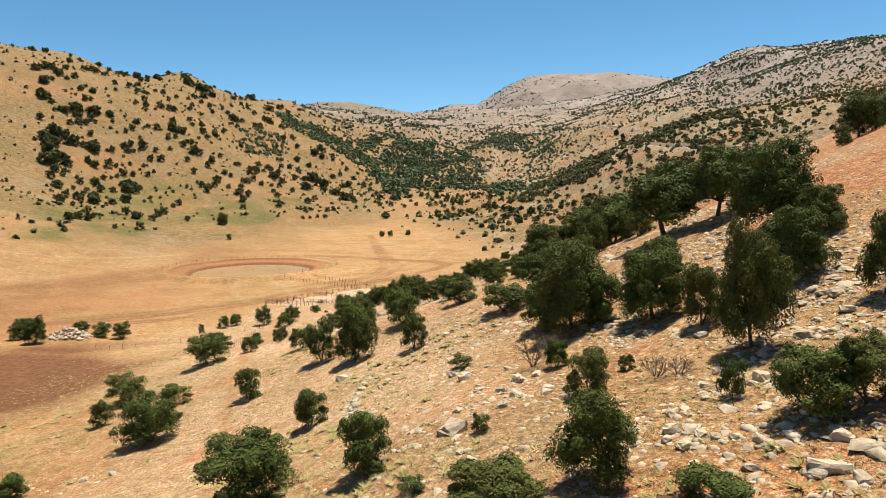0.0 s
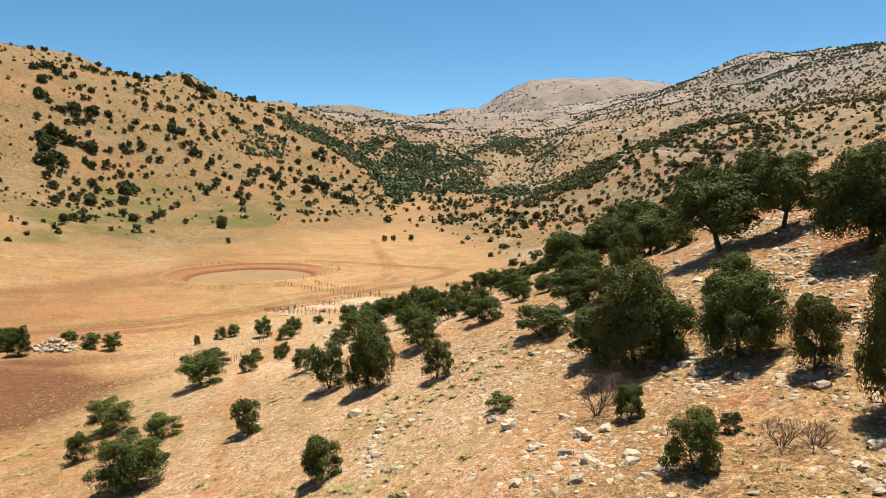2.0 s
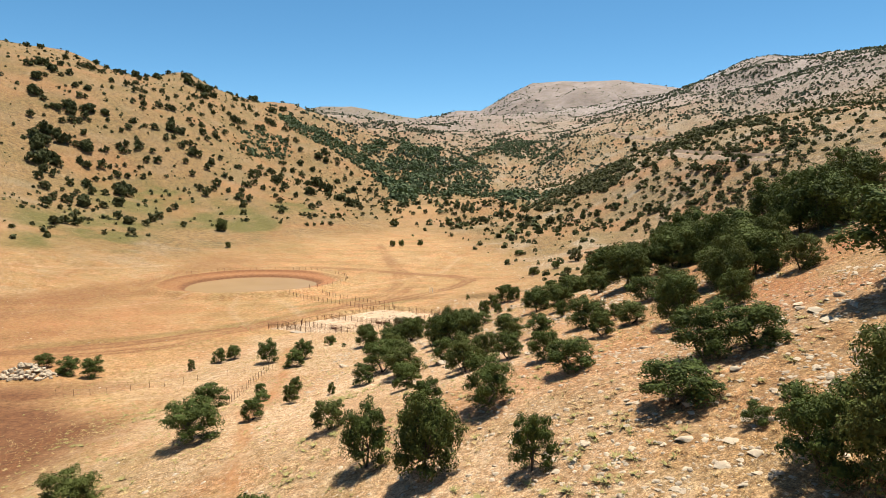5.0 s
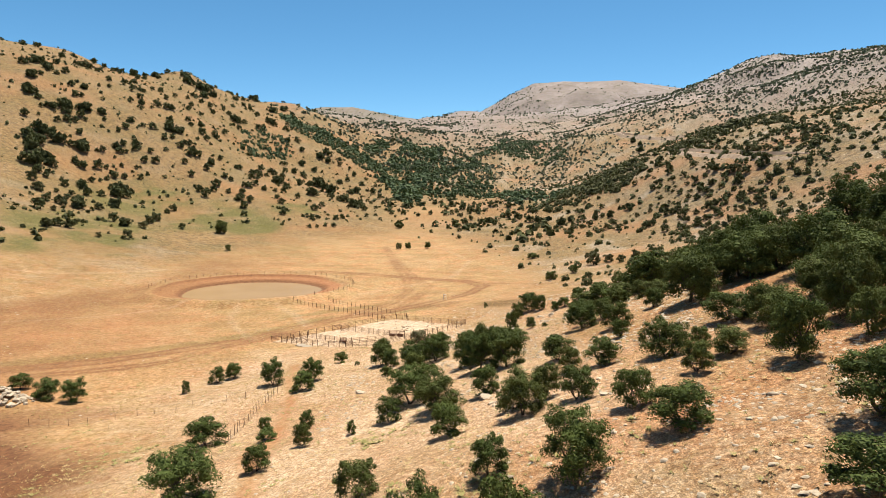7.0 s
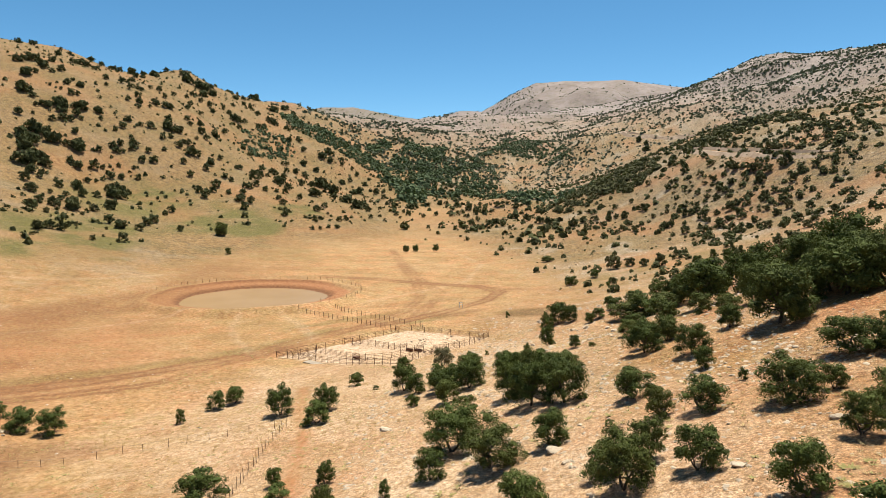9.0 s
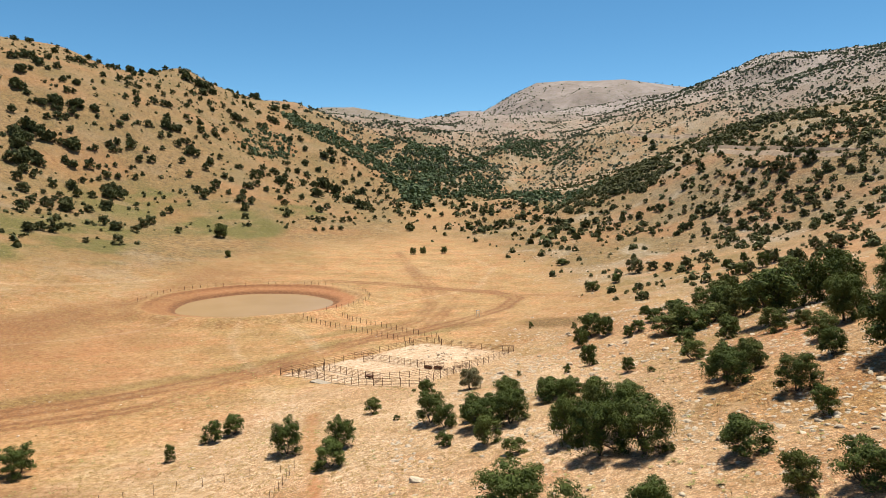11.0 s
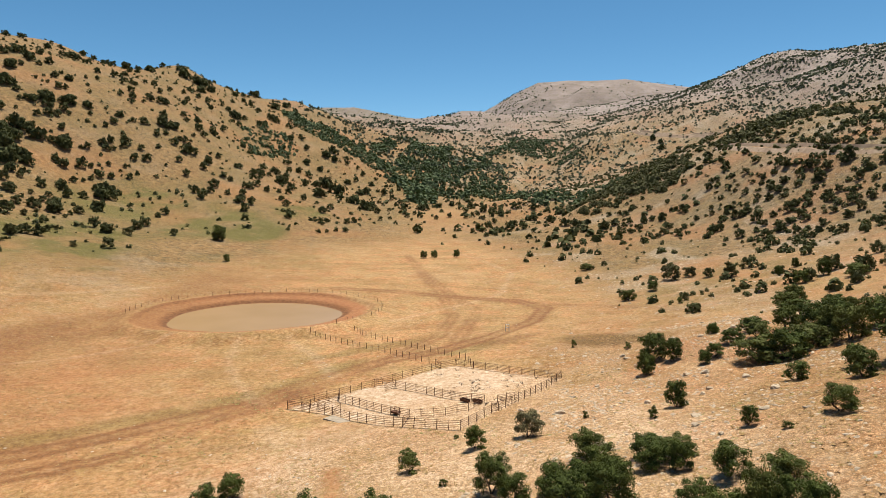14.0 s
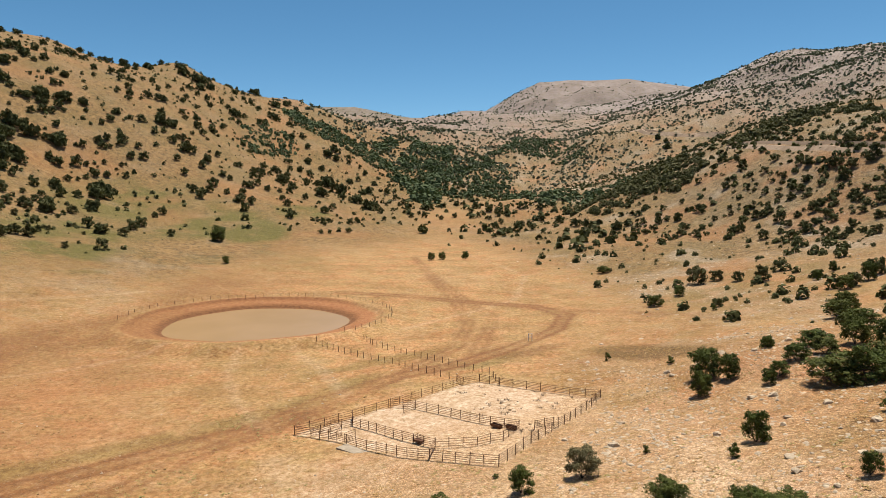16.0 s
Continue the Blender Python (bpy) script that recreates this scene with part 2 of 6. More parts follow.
def simple(name, low, high, scale, rough_=0.85, bump=0.4, distance=0.03, metal=0.0, per_piece=0.0):
    m = Nodes(name)
    v = m.coords()
    f = m.noise(scale, 5, 0.65, v)
    colour = m.ramp(f, (0.3, low), (0.72, high))
    colour = m.mix(m.math("MULTIPLY", m.fade(m.noise(scale * 0.18, 3, 0.5, v), 0.45, 0.7), 0.35), colour, tuple(c * 0.7 for c in low))
    if per_piece:
        isl = m.tree.nodes.new("ShaderNodeNewGeometry").outputs["Random Per Island"]
        colour = m.mix(m.math("MULTIPLY", isl, per_piece), colour, tuple(min(1, c * 1.3) for c in high))
    return m.out(colour, rough_, f, bump, distance, metal)


GROUND = ground_material()
LEAF = leaf_material("oak_leaves", (0.021, 0.030, 0.0070), (0.084, 0.106, 0.0225), (0.108, 0.102, 0.026))
# oak green made paler and bluer: the gorge's haze is in the colour
LEAF_WOOD_HAZE = leaf_material("hazed_gully_leaves", (0.050, 0.074, 0.034), (0.092, 0.118, 0.054), (0.105, 0.108, 0.054))
LEAF_FAR = leaf_material("hillside_leaves", (0.030, 0.036, 0.013), (0.084, 0.088, 0.031), (0.115, 0.090, 0.038))
# greyer and lighter still, with distance haze mixed into the far scrub's leaves
LEAF_HAZE = leaf_material("hazed_leaves", (0.066, 0.080, 0.048), (0.112, 0.126, 0.078), (0.125, 0.120, 0.078))
LEAF_GREY = leaf_material("grey_green_leaves", (0.064, 0.0589, 0.0256), (0.1728, 0.1536, 0.0768), (0.192, 0.1536, 0.0768))
BARK = simple("bark", (0.0384, 0.0288, 0.0192), (0.1024, 0.0768, 0.0544), 9)
ROCK = simple("limestone", (0.185, 0.138, 0.094), (0.43, 0.345, 0.25), 3.4, 0.95, 0.8, 0.08, 0, 0.55)
POST = simple("rusty_steel", (0.0704, 0.0288, 0.0154), (0.16, 0.0768, 0.0397), 14, 0.7, 0.2, 0.01)
WIRE = simple("galvanised_wire", (0.128, 0.1088, 0.0896), (0.2304, 0.2048, 0.1728), 20, 0.6, 0.1, 0.005)
STRAW = simple("dry_grass", (0.29, 0.195, 0.085), (0.46, 0.335, 0.16), 1.2, 0.9, 0.0, 0.01, 0, 0.3)
GREEN_GRASS = simple("green_tufts", (0.175, 0.150, 0.048), (0.28, 0.240, 0.090), 1.2, 0.9, 0.0, 0.01, 0, 0.3)
TWIG = simple("dead_twigs", (0.1024, 0.0672, 0.0448), (0.192, 0.1408, 0.1024), 6)
FIELD_TUFT = simple("grazed_tufts", (0.17, 0.105, 0.038), (0.29, 0.185, 0.072), 0.3, 0.9, 0.0, 0.01, 0, 0.4)
SLAB = simple("pale_concrete", (0.2304, 0.1792, 0.128), (0.352, 0.288, 0.2176), 1.5)
FILL = simple("road_fill", (0.2304, 0.1536, 0.1024), (0.384, 0.288, 0.2048), 0.35, 0.95, 0.5, 0.3)
CLOD_EARTH = simple("earth_clods", (0.1664, 0.08, 0.032), (0.3328, 0.1984, 0.096), 1.5, 0.95, 0.3, 0.03, 0, 0.5)
WHITE = simple("white_paint", (0.60, 0.58, 0.54), (0.80, 0.78, 0.74), 7, 0.6, 0.1, 0.01)


def water_material():
    m = Nodes("muddy_water")
    v = m.coords()
    f = m.noise(0.06, 3, 0.5, v)
    m.bsdf.inputs["Specular IOR Level"].default_value = 0.18
    colour = m.ramp(f, (0.3, (0.27, 0.17, 0.080)), (0.7, (0.30, 0.19, 0.096)))
    return m.out(colour, 0.22, m.noise(2.5, 3, 0.5, v), 0.05, 0.03)


WATER = water_material()


# --- landforms: spot heights (x, y, z) in metres that the smooth sheet of ground passes through ---
PLAIN = [(-60, 207, -3), (-27, 231, -2), (-8, 216, -.5), (-27, 185, 1), (-130, 400, 2), (-39, 429, 1), (30, 307, 0), (-13, 267, -2),
         (-88, 297, -3), (-125, 294, -2.6), (-90, 345, -1.2), (-70, 110, 0), (-93, 135, 0), (-66, 128, -.3), (-57, 153, -1), (-53, 167, -1.6),
         (-180, 250, 1.5), (-200, 150, 3), (-120, 200, -2), (-12, 490, 2.6), (-22, 449, .8), (31, 379, 1), (-120, 60, 2), (-230, 40, 9)]
NEAR_SLOPE = [(-37, 103, 6.5), (-22, 73, 10), (-30, 114, 6.8), (0, 41, 19.2), (0, 75, 17), (7, 73, 19.3), (27, 82, 27.5), (-11, 78, 13),
              (12, 42, 22), (14, 31, 23.4), (2, 55, 18), (-44, 89, 4.5), (-45, 157, 1.3), (-10, 93, 14.3), (17, 96, 21), (4, 95, 18.3),
              (8, 122, 16), (33, 144, 22.5), (-21, 111, 8.6), (-35, 152, 2), (60, 90, 41), (60, 123, 36), (91, 150, 46)]
SPUR = [(1, 181, 6.2), (16, 181, 9.2), (4, 167, 9.6), (25, 198, 8.7), (19, 212, 7), (8, 210, 3.4), (-11, 184, 3.2), (-18, 180, 2.5),
        (17, 25, 24), (0, 25, 20), (-16, 45, 13), (-41, 60, 6), (0, -100, 26), (80, -100, 62), (-120, -100, 5), (190, 100, 75), (150, 230, 42), (60, 240, 10)]
LEFT_HILL = [(-507, 830, 205), (-459, 850, 201), (-413, 880, 175), (-347, 910, 188), (-334, 990, 172), (-318, 1060, 168), (-291, 1260, 184),
             (-364, 647, 143), (-289, 551, 72), (-254, 528, 42), (-237, 429, 25), (-264, 650, 97), (-163, 540, 23), (-185, 410, 12), (-151, 454, 9),
             (-105, 560, 15), (-182, 330, 8), (-160, 740, 52), (-282, 930, 150), (-373, 790, 165), (-236, 1010, 154), (-175, 930, 113), (-111, 850, 75), (-64, 760, 39), (-29, 700, 22), (-420, 480, 112), (-360, 300, 70), (-900, 900, 280), (-650, 1300, 190)]
GORGE = [(-36, 630, 15), (28, 860, 28), (-6, 1010, 51), (5, 1210, 101), (91, 1110, 61), (-69, 1060, 76), (-176, 1360, 142), (-136, 2010, 250),
         (79, 2110, 262), (217, 1610, 164), (-299, 1510, 188), (134, 1810, 203), (-700, 2100, 260), (0, 2500, 240), (700, 2500, 330)]
RIGHT_RIDGE = [(629, 1780, 305), (740, 1760, 363), (823, 1760, 383), (1056, 1760, 360), (281, 1146, 116), (362, 1010, 106), (152, 446, 50),
               (232, 580, 92), (259, 550, 92), (221, 670, 89), (142, 630, 57), (69, 560, 25), (31, 540, 12), (126, 370, 20), (141, 440, 40), (95, 470, 20),
               (42, 440, 7), (61, 345, 5), (62, 290, 7), (114, 910, 35), (217, 910, 62), (450, 500, 110), (600, 900, 190), (1200, 1000, 330)]


def spline_sheet(points):
    """A thin-plate sheet through the spot heights, slightly relaxed."""
    p = np.array(points, float)
    xy, n = p[:, :2] / 100, len(p)
    d = np.linalg.norm(xy[:, None] - xy[None], axis=2)
    a = np.zeros((n + 3, n + 3))
    a[:n, :n] = np.where(d > 0, d * d * np.log(d + 1e-12), 0) + np.eye(n) * 0.004
    a[:n, n], a[:n, n + 1:] = 1, xy
    a[n:, :n] = a[:n, n:].T
    w = np.linalg.solve(a, np.concatenate([p[:, 2], np.zeros(3)]))

    def height(x, y):
        x, y = np.asarray(x, float) / 100, np.asarray(y, float) / 100
        z = w[n] + w[n + 1] * x + w[n + 2] * y
        for k in range(n):
            r2 = (x - xy[k, 0]) ** 2 + (y - xy[k, 1]) ** 2 + 1e-12
            z = z + w[k] * 0.5 * r2 * np.log(r2)
        return z
    return height


def lattice(ix, iy, seed):
    h = (ix.astype(np.int64) * 374761393 + iy.astype(np.int64) * 668265263 + seed * 974634777) & 0x7FFFFFFF
    h = ((h ^ (h >> 13)) * 1274126177) & 0x7FFFFFFF
    return ((h ^ (h >> 16)) & 0xFFFF) / 65535.0


def rough(x, y, size, seed=0, octaves=4):
    """Smooth value noise from -1 to 1; size: metres of its largest waves."""
    x, y = np.asarray(x, float) / size, np.asarray(y, float) / size
    total, amp, norm = np.zeros(np.broadcast(x, y).shape), 1.0, 0.0
    for o in range(octaves):
        ix, iy = np.floor(x), np.floor(y)
        fx, fy = x - ix, y - iy
        fx, fy = fx * fx * (3 - 2 * fx), fy * fy * (3 - 2 * fy)
        a, b = lattice(ix, iy, seed + o), lattice(ix + 1, iy, seed + o)
        c, d = lattice(ix, iy + 1, seed + o), lattice(ix + 1, iy + 1, seed + o)
        total += amp * (2 * ((a * (1 - fx) + b * fx) * (1 - fy) + (c * (1 - fx) + d * fx) * fy) - 1)
        norm += amp
        x, y, amp = x * 2.03 + 17.1, y * 2.03 - 9.7, amp * 0.5
    return total / norm


def step(a, b, v):
    t = np.clip((np.asarray(v, float) - a) / (b - a), 0, 1)
    return t * t * (3 - 2 * t)


SHEET = spline_sheet(PLAIN + NEAR_SLOPE + SPUR + LEFT_HILL + GORGE + RIGHT_RIDGE)
POND, WATER_Z, WATER_R, RIM_R = (-87.5, 297.0), -4.2, 25.0, 36.0
# crest of the far range: x and height at 3600 m
CREST_X = [-3500, -1300, -900, -640, -480, -260, -120, 60, 180, 320, 450, 640, 900, 1230, 1700, 3500]
CREST_Z = [320, 390, 420, 472, 471, 420, 404, 452, 447, 533, 594, 604, 605, 562, 500, 380]


# ravines: line, half width, depth
RAVINES = [([(-300, 1130), (-200, 1030), (-110, 950), (-40, 860), (10, 790)], 40, 20), ([(250, 800), (140, 720), (70, 640), (40, 600)], 38, 14),
           ([(30, 860), (60, 1000), (120, 1200), (210, 1400)], 60, 16), ([(-20, 860), (-90, 1000), (-150, 1150)], 50, 12)]


def near_line(x, y, line):
    best = np.full(np.shape(x), 1e9)
    for (ax, ay), (bx, by) in zip(line[:-1], line[1:]):
        dx, dy = bx - ax, by - ay
        t = np.clip(((x - ax) * dx + (y - ay) * dy) / (dx * dx + dy * dy), 0, 1)
        best = np.minimum(best, np.hypot(x - ax - t * dx, y - ay - t * dy))
    return best


def flatness(x, y):
    """1 on the grazed plain, 0 on the slopes."""
    e = 6.0
    gx = (SHEET(x + e, y) - SHEET(x - e, y)) / (2 * e)
    gy = (SHEET(x, y + e) - SHEET(x, y - e)) / (2 * e)
    return 1 - step(0.05, 0.15, np.hypot(gx, gy))


def pond_radius(x, y):
    dx, dy = np.asarray(x, float) - POND[0], np.asarray(y, float) - POND[1]
    a = np.arctan2(dy, dx)
    return np.hypot(dx, dy) / (1 + 0.025 * np.sin(2 * a + 0.6) + 0.02 * np.sin(3 * a + 2) + 0.012 * np.sin(7 * a))


def ground_z(x, y):
    x, y = np.asarray(x, float), np.asarray(y, float)
    z = SHEET(x, y)
    flat = flatness(x, y)
    far = step(250, 900, y)
    z = z + (1 - flat) * (0.35 * rough(x, y, 7, 3) + (0.5 + 1.0 * step(200, 500, y)) * rough(x, y, 28, 5) + far * 7 * rough(x, y, 150, 7, 5))
    z = z + flat * 0.22 * rough(x, y, 22, 9)
    # folded hillsides: ridged spurs, and the ravines cut between them
    folds = 1 - 2 * np.abs(rough(x, y, 330, 45, 4))
    z = z + step(820, 1300, y) * (1 - flat) * 30 * (folds - 0.55)
    for line, wide, deep in RAVINES:
        z = z - deep * np.exp(-(near_line(x, y, line) / wide) ** 2)
    # the far range rises behind the gorge
    crest = np.interp(x, CREST_X, CREST_Z) + 14 * rough(x, y, 300, 31)
    range_z = crest - 0.36 * np.maximum(np.abs(y - 3600) - 150, 0) + 85 * (0.5 - 2 * np.abs(rough(x, y, 480, 21, 5))) * step(60, 500, np.abs(y - 3500))
    z = np.where(y > 1700, np.maximum(np.minimum(z, 420), range_z), z)
    z = np.where(y > 4300, np.minimum(z, 300), z)
    # the mound under the collapsed stone heap
    z = z + 2.2 * np.exp(-(((x + 88) / 4.6) ** 2 + ((y - 152) / 2.8) ** 2))
    # the pond's basin with a low trampled bank
    r = pond_radius(x, y)
    bowl = np.interp(r, [0, 18, WATER_R, 26.2, 27.6, 33.0, 34.6, RIM_R], [WATER_Z - 1.6, WATER_Z - 1.2, WATER_Z, -4.0, -3.2, -2.75, -1.95, -1.85])
    k = step(RIM_R - 1.5, RIM_R + 7, r)
    return np.where(r < RIM_R + 7, bowl * (1 - k) + z * k, z)


# ---- mesh helpers ----
def mesh_from(name, verts, faces, material, smooth=False):
    me = bpy.data.meshes.new(name)
    me.from_pydata([tuple(v) for v in verts], [], [tuple(f) for f in faces])
    me.materials.append(material)
    if smooth:
        me.polygons.foreach_set("use_smooth", [True] * len(me.polygons))
    me.update()
    return me


def part(name, me, parent, m=None, label=""):
    ob = new(name, me)
    ob.parent = parent
    if m is not None:
        ob.matrix_basis = m
    if label:
        ob["label"] = label
    return ob


def gz(x, y):
    return float(ground_z(x, y))


# ---- the ground: one sheet from the plain to the far range ----
def graded(a, b, low, high, cell, growth):
    """Even steps from a to b, growing ones out to low and high."""
    out = list(np.arange(a, b + cell / 2, cell))
    s, v = cell, out[-1]
    while v < high:
        s *= growth
        v += s
        out.append(v)
    s, v = cell, out[0]
    while v > low:
        s *= growth
        v -= s
        out.insert(0, v)
    return np.array(out)


def blob(x, y, cx, cy, rx, ry, turn=0.0, soft=0.35):
    c, s = math.cos(radians(turn)), math.sin(radians(turn))
    dx, dy = x - cx, y - cy
    r = np.hypot((c * dx + s * dy) / rx, (c * dy - s * dx) / ry) + 0.18 * rough(x, y, max(rx, ry) * 0.5, 71)
    return 1 - step(1 - soft, 1 + soft, r)


RUTS = [[(-110, 170), (-89, 186), (-75, 199), (-61, 210), (-56, 221), (-43, 237), (-31, 245), (-18, 258), (-5, 277), (2, 300), (-5, 318), (-50, 338), (-70, 341)],
        [(-95, 172), (-75, 186), (-69, 199), (-62, 207), (-55, 217)],
        [(-49, 441), (-39, 379), (-30, 331), (-27, 291), (-31, 261), (-43, 237)],
        [(-45, 418), (-32, 353), (-19, 300), (-27, 252)],
        [(-47, 340), (-12, 319), (19, 298), (37, 263)]]
PEN_FRONT = [(-56.5, 205.6), (-53.8, 204.3), (-49.5, 201.6), (-44.8, 197.5), (-40.4, 193.9), (-36.0, 190.8), (-27.6, 185.5)]
PEN_SIDE = [(-27.6, 185.5), (-8.0, 216.3)]
PEN_BACK = [(-56.5, 205.6), (-48.7, 212.1), (-43.4, 217.2), (-38.0, 222.5), (-30.5, 228.9), (-27.3, 230.5)]
PEN_END = [(-8.0, 216.3), (-23.8, 227.7), (-27.3, 230.5)]
TRAILS = [[(-22, 56), (-21.5, 62), (-24, 70), (-27, 82), (-29.5, 91), (-32.7, 108), (-36, 118)], [(-33, 112), (-34.5, 122), (-36, 135), (-38, 148), (-41, 158), (-44, 176)], [(-70, 196), (-58, 208), (-48, 228), (-52, 268)]]
PATHS = [[(-82, 262), (-78, 240), (-70, 222), (-62, 208)], [(-100, 262), (-112, 244), (-140, 225), (-175, 215)], [(-70, 263), (-60, 246), (-52, 226)], [(-130, 330), (-165, 300), (-200, 285)], [(-45, 285), (-10, 330), (0, 380), (-20, 450)]]


def inside(x, y, polygon):
    hit = np.zeros(x.shape, bool)
    for (ax, ay), (bx, by) in zip(polygon, polygon[1:] + polygon[:1]):
        cross = (ay > y) != (by > y)
        hit ^= cross & (x < (bx - ax) * (y - ay) / ((by - ay) or 1e-9) + ax)
    return hit


gx = graded(-128, 48, -3600, 3600, 1.1, 1.032)
gy = graded(16, 345, -500, 4900, 1.1, 1.028)
GX, GY = np.meshgrid(gx, gy)
GZ = ground_z(GX, GY)
flat = flatness(GX, GY)
pr = pond_radius(GX, GY)
wob = rough(GX, GY, 12, 51)
fields = {}
track = np.zeros(GX.shape)
for n_, line in enumerate(RUTS):
    d = near_line(GX, GY, line)
    wide = 1.8 if n_ == 0 else 1.2
    worn = (1.15 if n_ < 2 else 0.72) * (0.5 + 0.5 * step(-0.4, 0.3, rough(GX, GY, 14, 57)))
    track = np.maximum(track, worn * (1 - step(0.5, 1.1, np.abs(d + 0.35 * wob - wide))))
    track = np.maximum(track, (0.55 if n_ == 0 else 0.35) * worn * (1 - step(1.5, 4.5, d + 2.0 * wob)))
fields["track"] = np.clip(track + 0.8 * step(-70, -150, GX) * step(0.2, 1, flat) * step(440, 330, GY) * (pr > 37) * (0.35 + 0.65 * step(-0.4, 0.3, rough(GX, GY, 14, 69))) + blob(GX, GY, -14, 253, 9, 3.0, 38) * 0.6 + blob(GX, GY, 7, 241, 13, 6.5, -45) * 0.35, 0, 1)
pen = inside(GX, GY, PEN_FRONT + PEN_SIDE[1:] + PEN_END[1:] + PEN_BACK[-2::-1])
paths = np.zeros(GX.shape)
for line in PATHS:
    paths = np.maximum(paths, 1 - step(0.5, 1.7, near_line(GX, GY, line) + 0.9 * wob))
near_rubble = (1 - flat) * step(-60, -20, GX) * step(250, 190, GY)
trails = np.zeros(GX.shape)
for line in TRAILS:
    trails = np.maximum(trails, 1 - step(0.4, 1.6, near_line(GX, GY, line) + 0.8 * wob))
stony_spur = np.maximum(blob(GX, GY, 10, 200, 42, 34, 20, 0.5), blob(GX, GY, 30, 160, 30, 40, 0, 0.5))
fields["pale"] = np.clip(0.3 * stony_spur * step(-0.35, 0.3, rough(GX, GY, 6, 58)) * step(45, 15, GX) + near_rubble * (0.29 + 0.10 * step(70, 120, GY)) * step(-0.3, 0.4, rough(GX, GY, 10, 55)) * (1 - 0.5 * blob(GX, GY, 52, 82, 36, 26, 60)) * (1 - 0.45 * step(-5, 18, GX)) + 0.6 * np.maximum(blob(GX, GY, -32, 160, 34, 34), np.maximum(blob(GX, GY, -22, 115, 26, 34), 0.75 * blob(GX, GY, -12, 70, 20, 30))) * (0.6 + 0.4 * step(-0.3, 0.4, rough(GX, GY, 8, 59))) * (1 - 0.7 * trails) + pen * (0.75 + 0.25 * step(-0.3, 0.4, rough(GX, GY, 9, 53))) + 0.2 * paths + 0.35 * blob(GX, GY, -45, 186, 16, 5, -40) * step(-0.2, 0.4, wob), 0, 1)
side_ = np.arctan2(GY - POND[1], GX - POND[0])
lip = 34.5 - 6.0 * np.exp(-((np.abs(side_ + 1.65)) / 0.75) ** 2) - 3.0 * np.exp(-((side_ - 0.1) / 0.6) ** 2)
ring = step(23, 27, pr) * (1 - step(lip, lip + 1.2, pr + 1.4 * wob))
bare = near_rubble * step(0.05, 0.4, rough(GX, GY, 11, 63))
fields["red"] = np.clip(0.5 * blob(GX, GY, -112, 190, 46, 48, 20, 0.6) * (0.5 + 0.5 * step(-0.3, 0.3, rough(GX, GY, 7, 66))) + 1.3 * ring * (0.8 + 0.2 * step(-0.2, 0.4, rough(GX, GY, 6, 65))) + 0.45 * trails + 0.55 * step(-60, -130, GX) * step(0.2, 1, flat) * step(420, 330, GY) * (0.4 + 0.6 * step(-0.3, 0.3, rough(GX, GY, 20, 67))) + 0.7 * bare * (1 + 0.4 * step(0, 15, GX)) + (0.3 + 0.2 * step(40, 90, GX) * step(220, 280, GY)) * (1 - flat) * step(0.1, 0.4, rough(GX, GY, 32, 61)) + 0.5 * blob(GX, GY, 55, 85, 30, 22, 60) + 0.6 * blob(GX, GY, 9, 96, 17, 26, -25) * (0.45 + 0.55 * step(-0.3, 0.25, rough(GX, GY, 5, 64))), 0, 1)
# the narrow ring at radius 34.2 paints shade along the pond's outer lip
fields["dung_and_shade"] = np.clip(1.3 * blob(GX, GY, -79, 114, 27, 21, -50, 0.4) * (0.8 + 0.2 * step(-0.3, 0.3, rough(GX, GY, 5, 77))) + 0.75 * ring * step(28.2, 26.0, pr + 0.8 * wob) + 0.22 * ring + 0.5 * np.exp(-((pr - 34.2 + 0.5 * wob) / 0.8) ** 2) * step(0.8, 1.5, np.abs(side_ + 1.57)) + 0.5 * blob(GX, GY, -78, 145, 14, 6, 20, 0.4) + 0.35 * (1 - step(24.8, 26.5, pr)) + 0.3 * blob(GX, GY, 7, 241, 11, 6.0, -50, 0.4), 0, 1)
foot = np.maximum(np.maximum(blob(GX, GY, -190, 362, 17, 46, -8), blob(GX, GY, -164, 488, 52, 20, 71)), np.maximum(0.75 * blob(GX, GY, -212, 500, 50, 45, 20), np.maximum(blob(GX, GY, -205, 392, 34, 40, 0), np.maximum(0.9 * blob(GX, GY, -130, 560, 26, 14, 60), np.maximum(blob(GX, GY, -180, 347, 24, 16, 25), np.maximum(blob(GX, GY, -143, 486, 18, 30, 0), blob(GX, GY, -224, 517, 20, 26, 0)))))))
verge = near_line(GX, GY, [(-106, 181), (-88, 194), (-72, 208), (-60, 220), (-48, 238)])
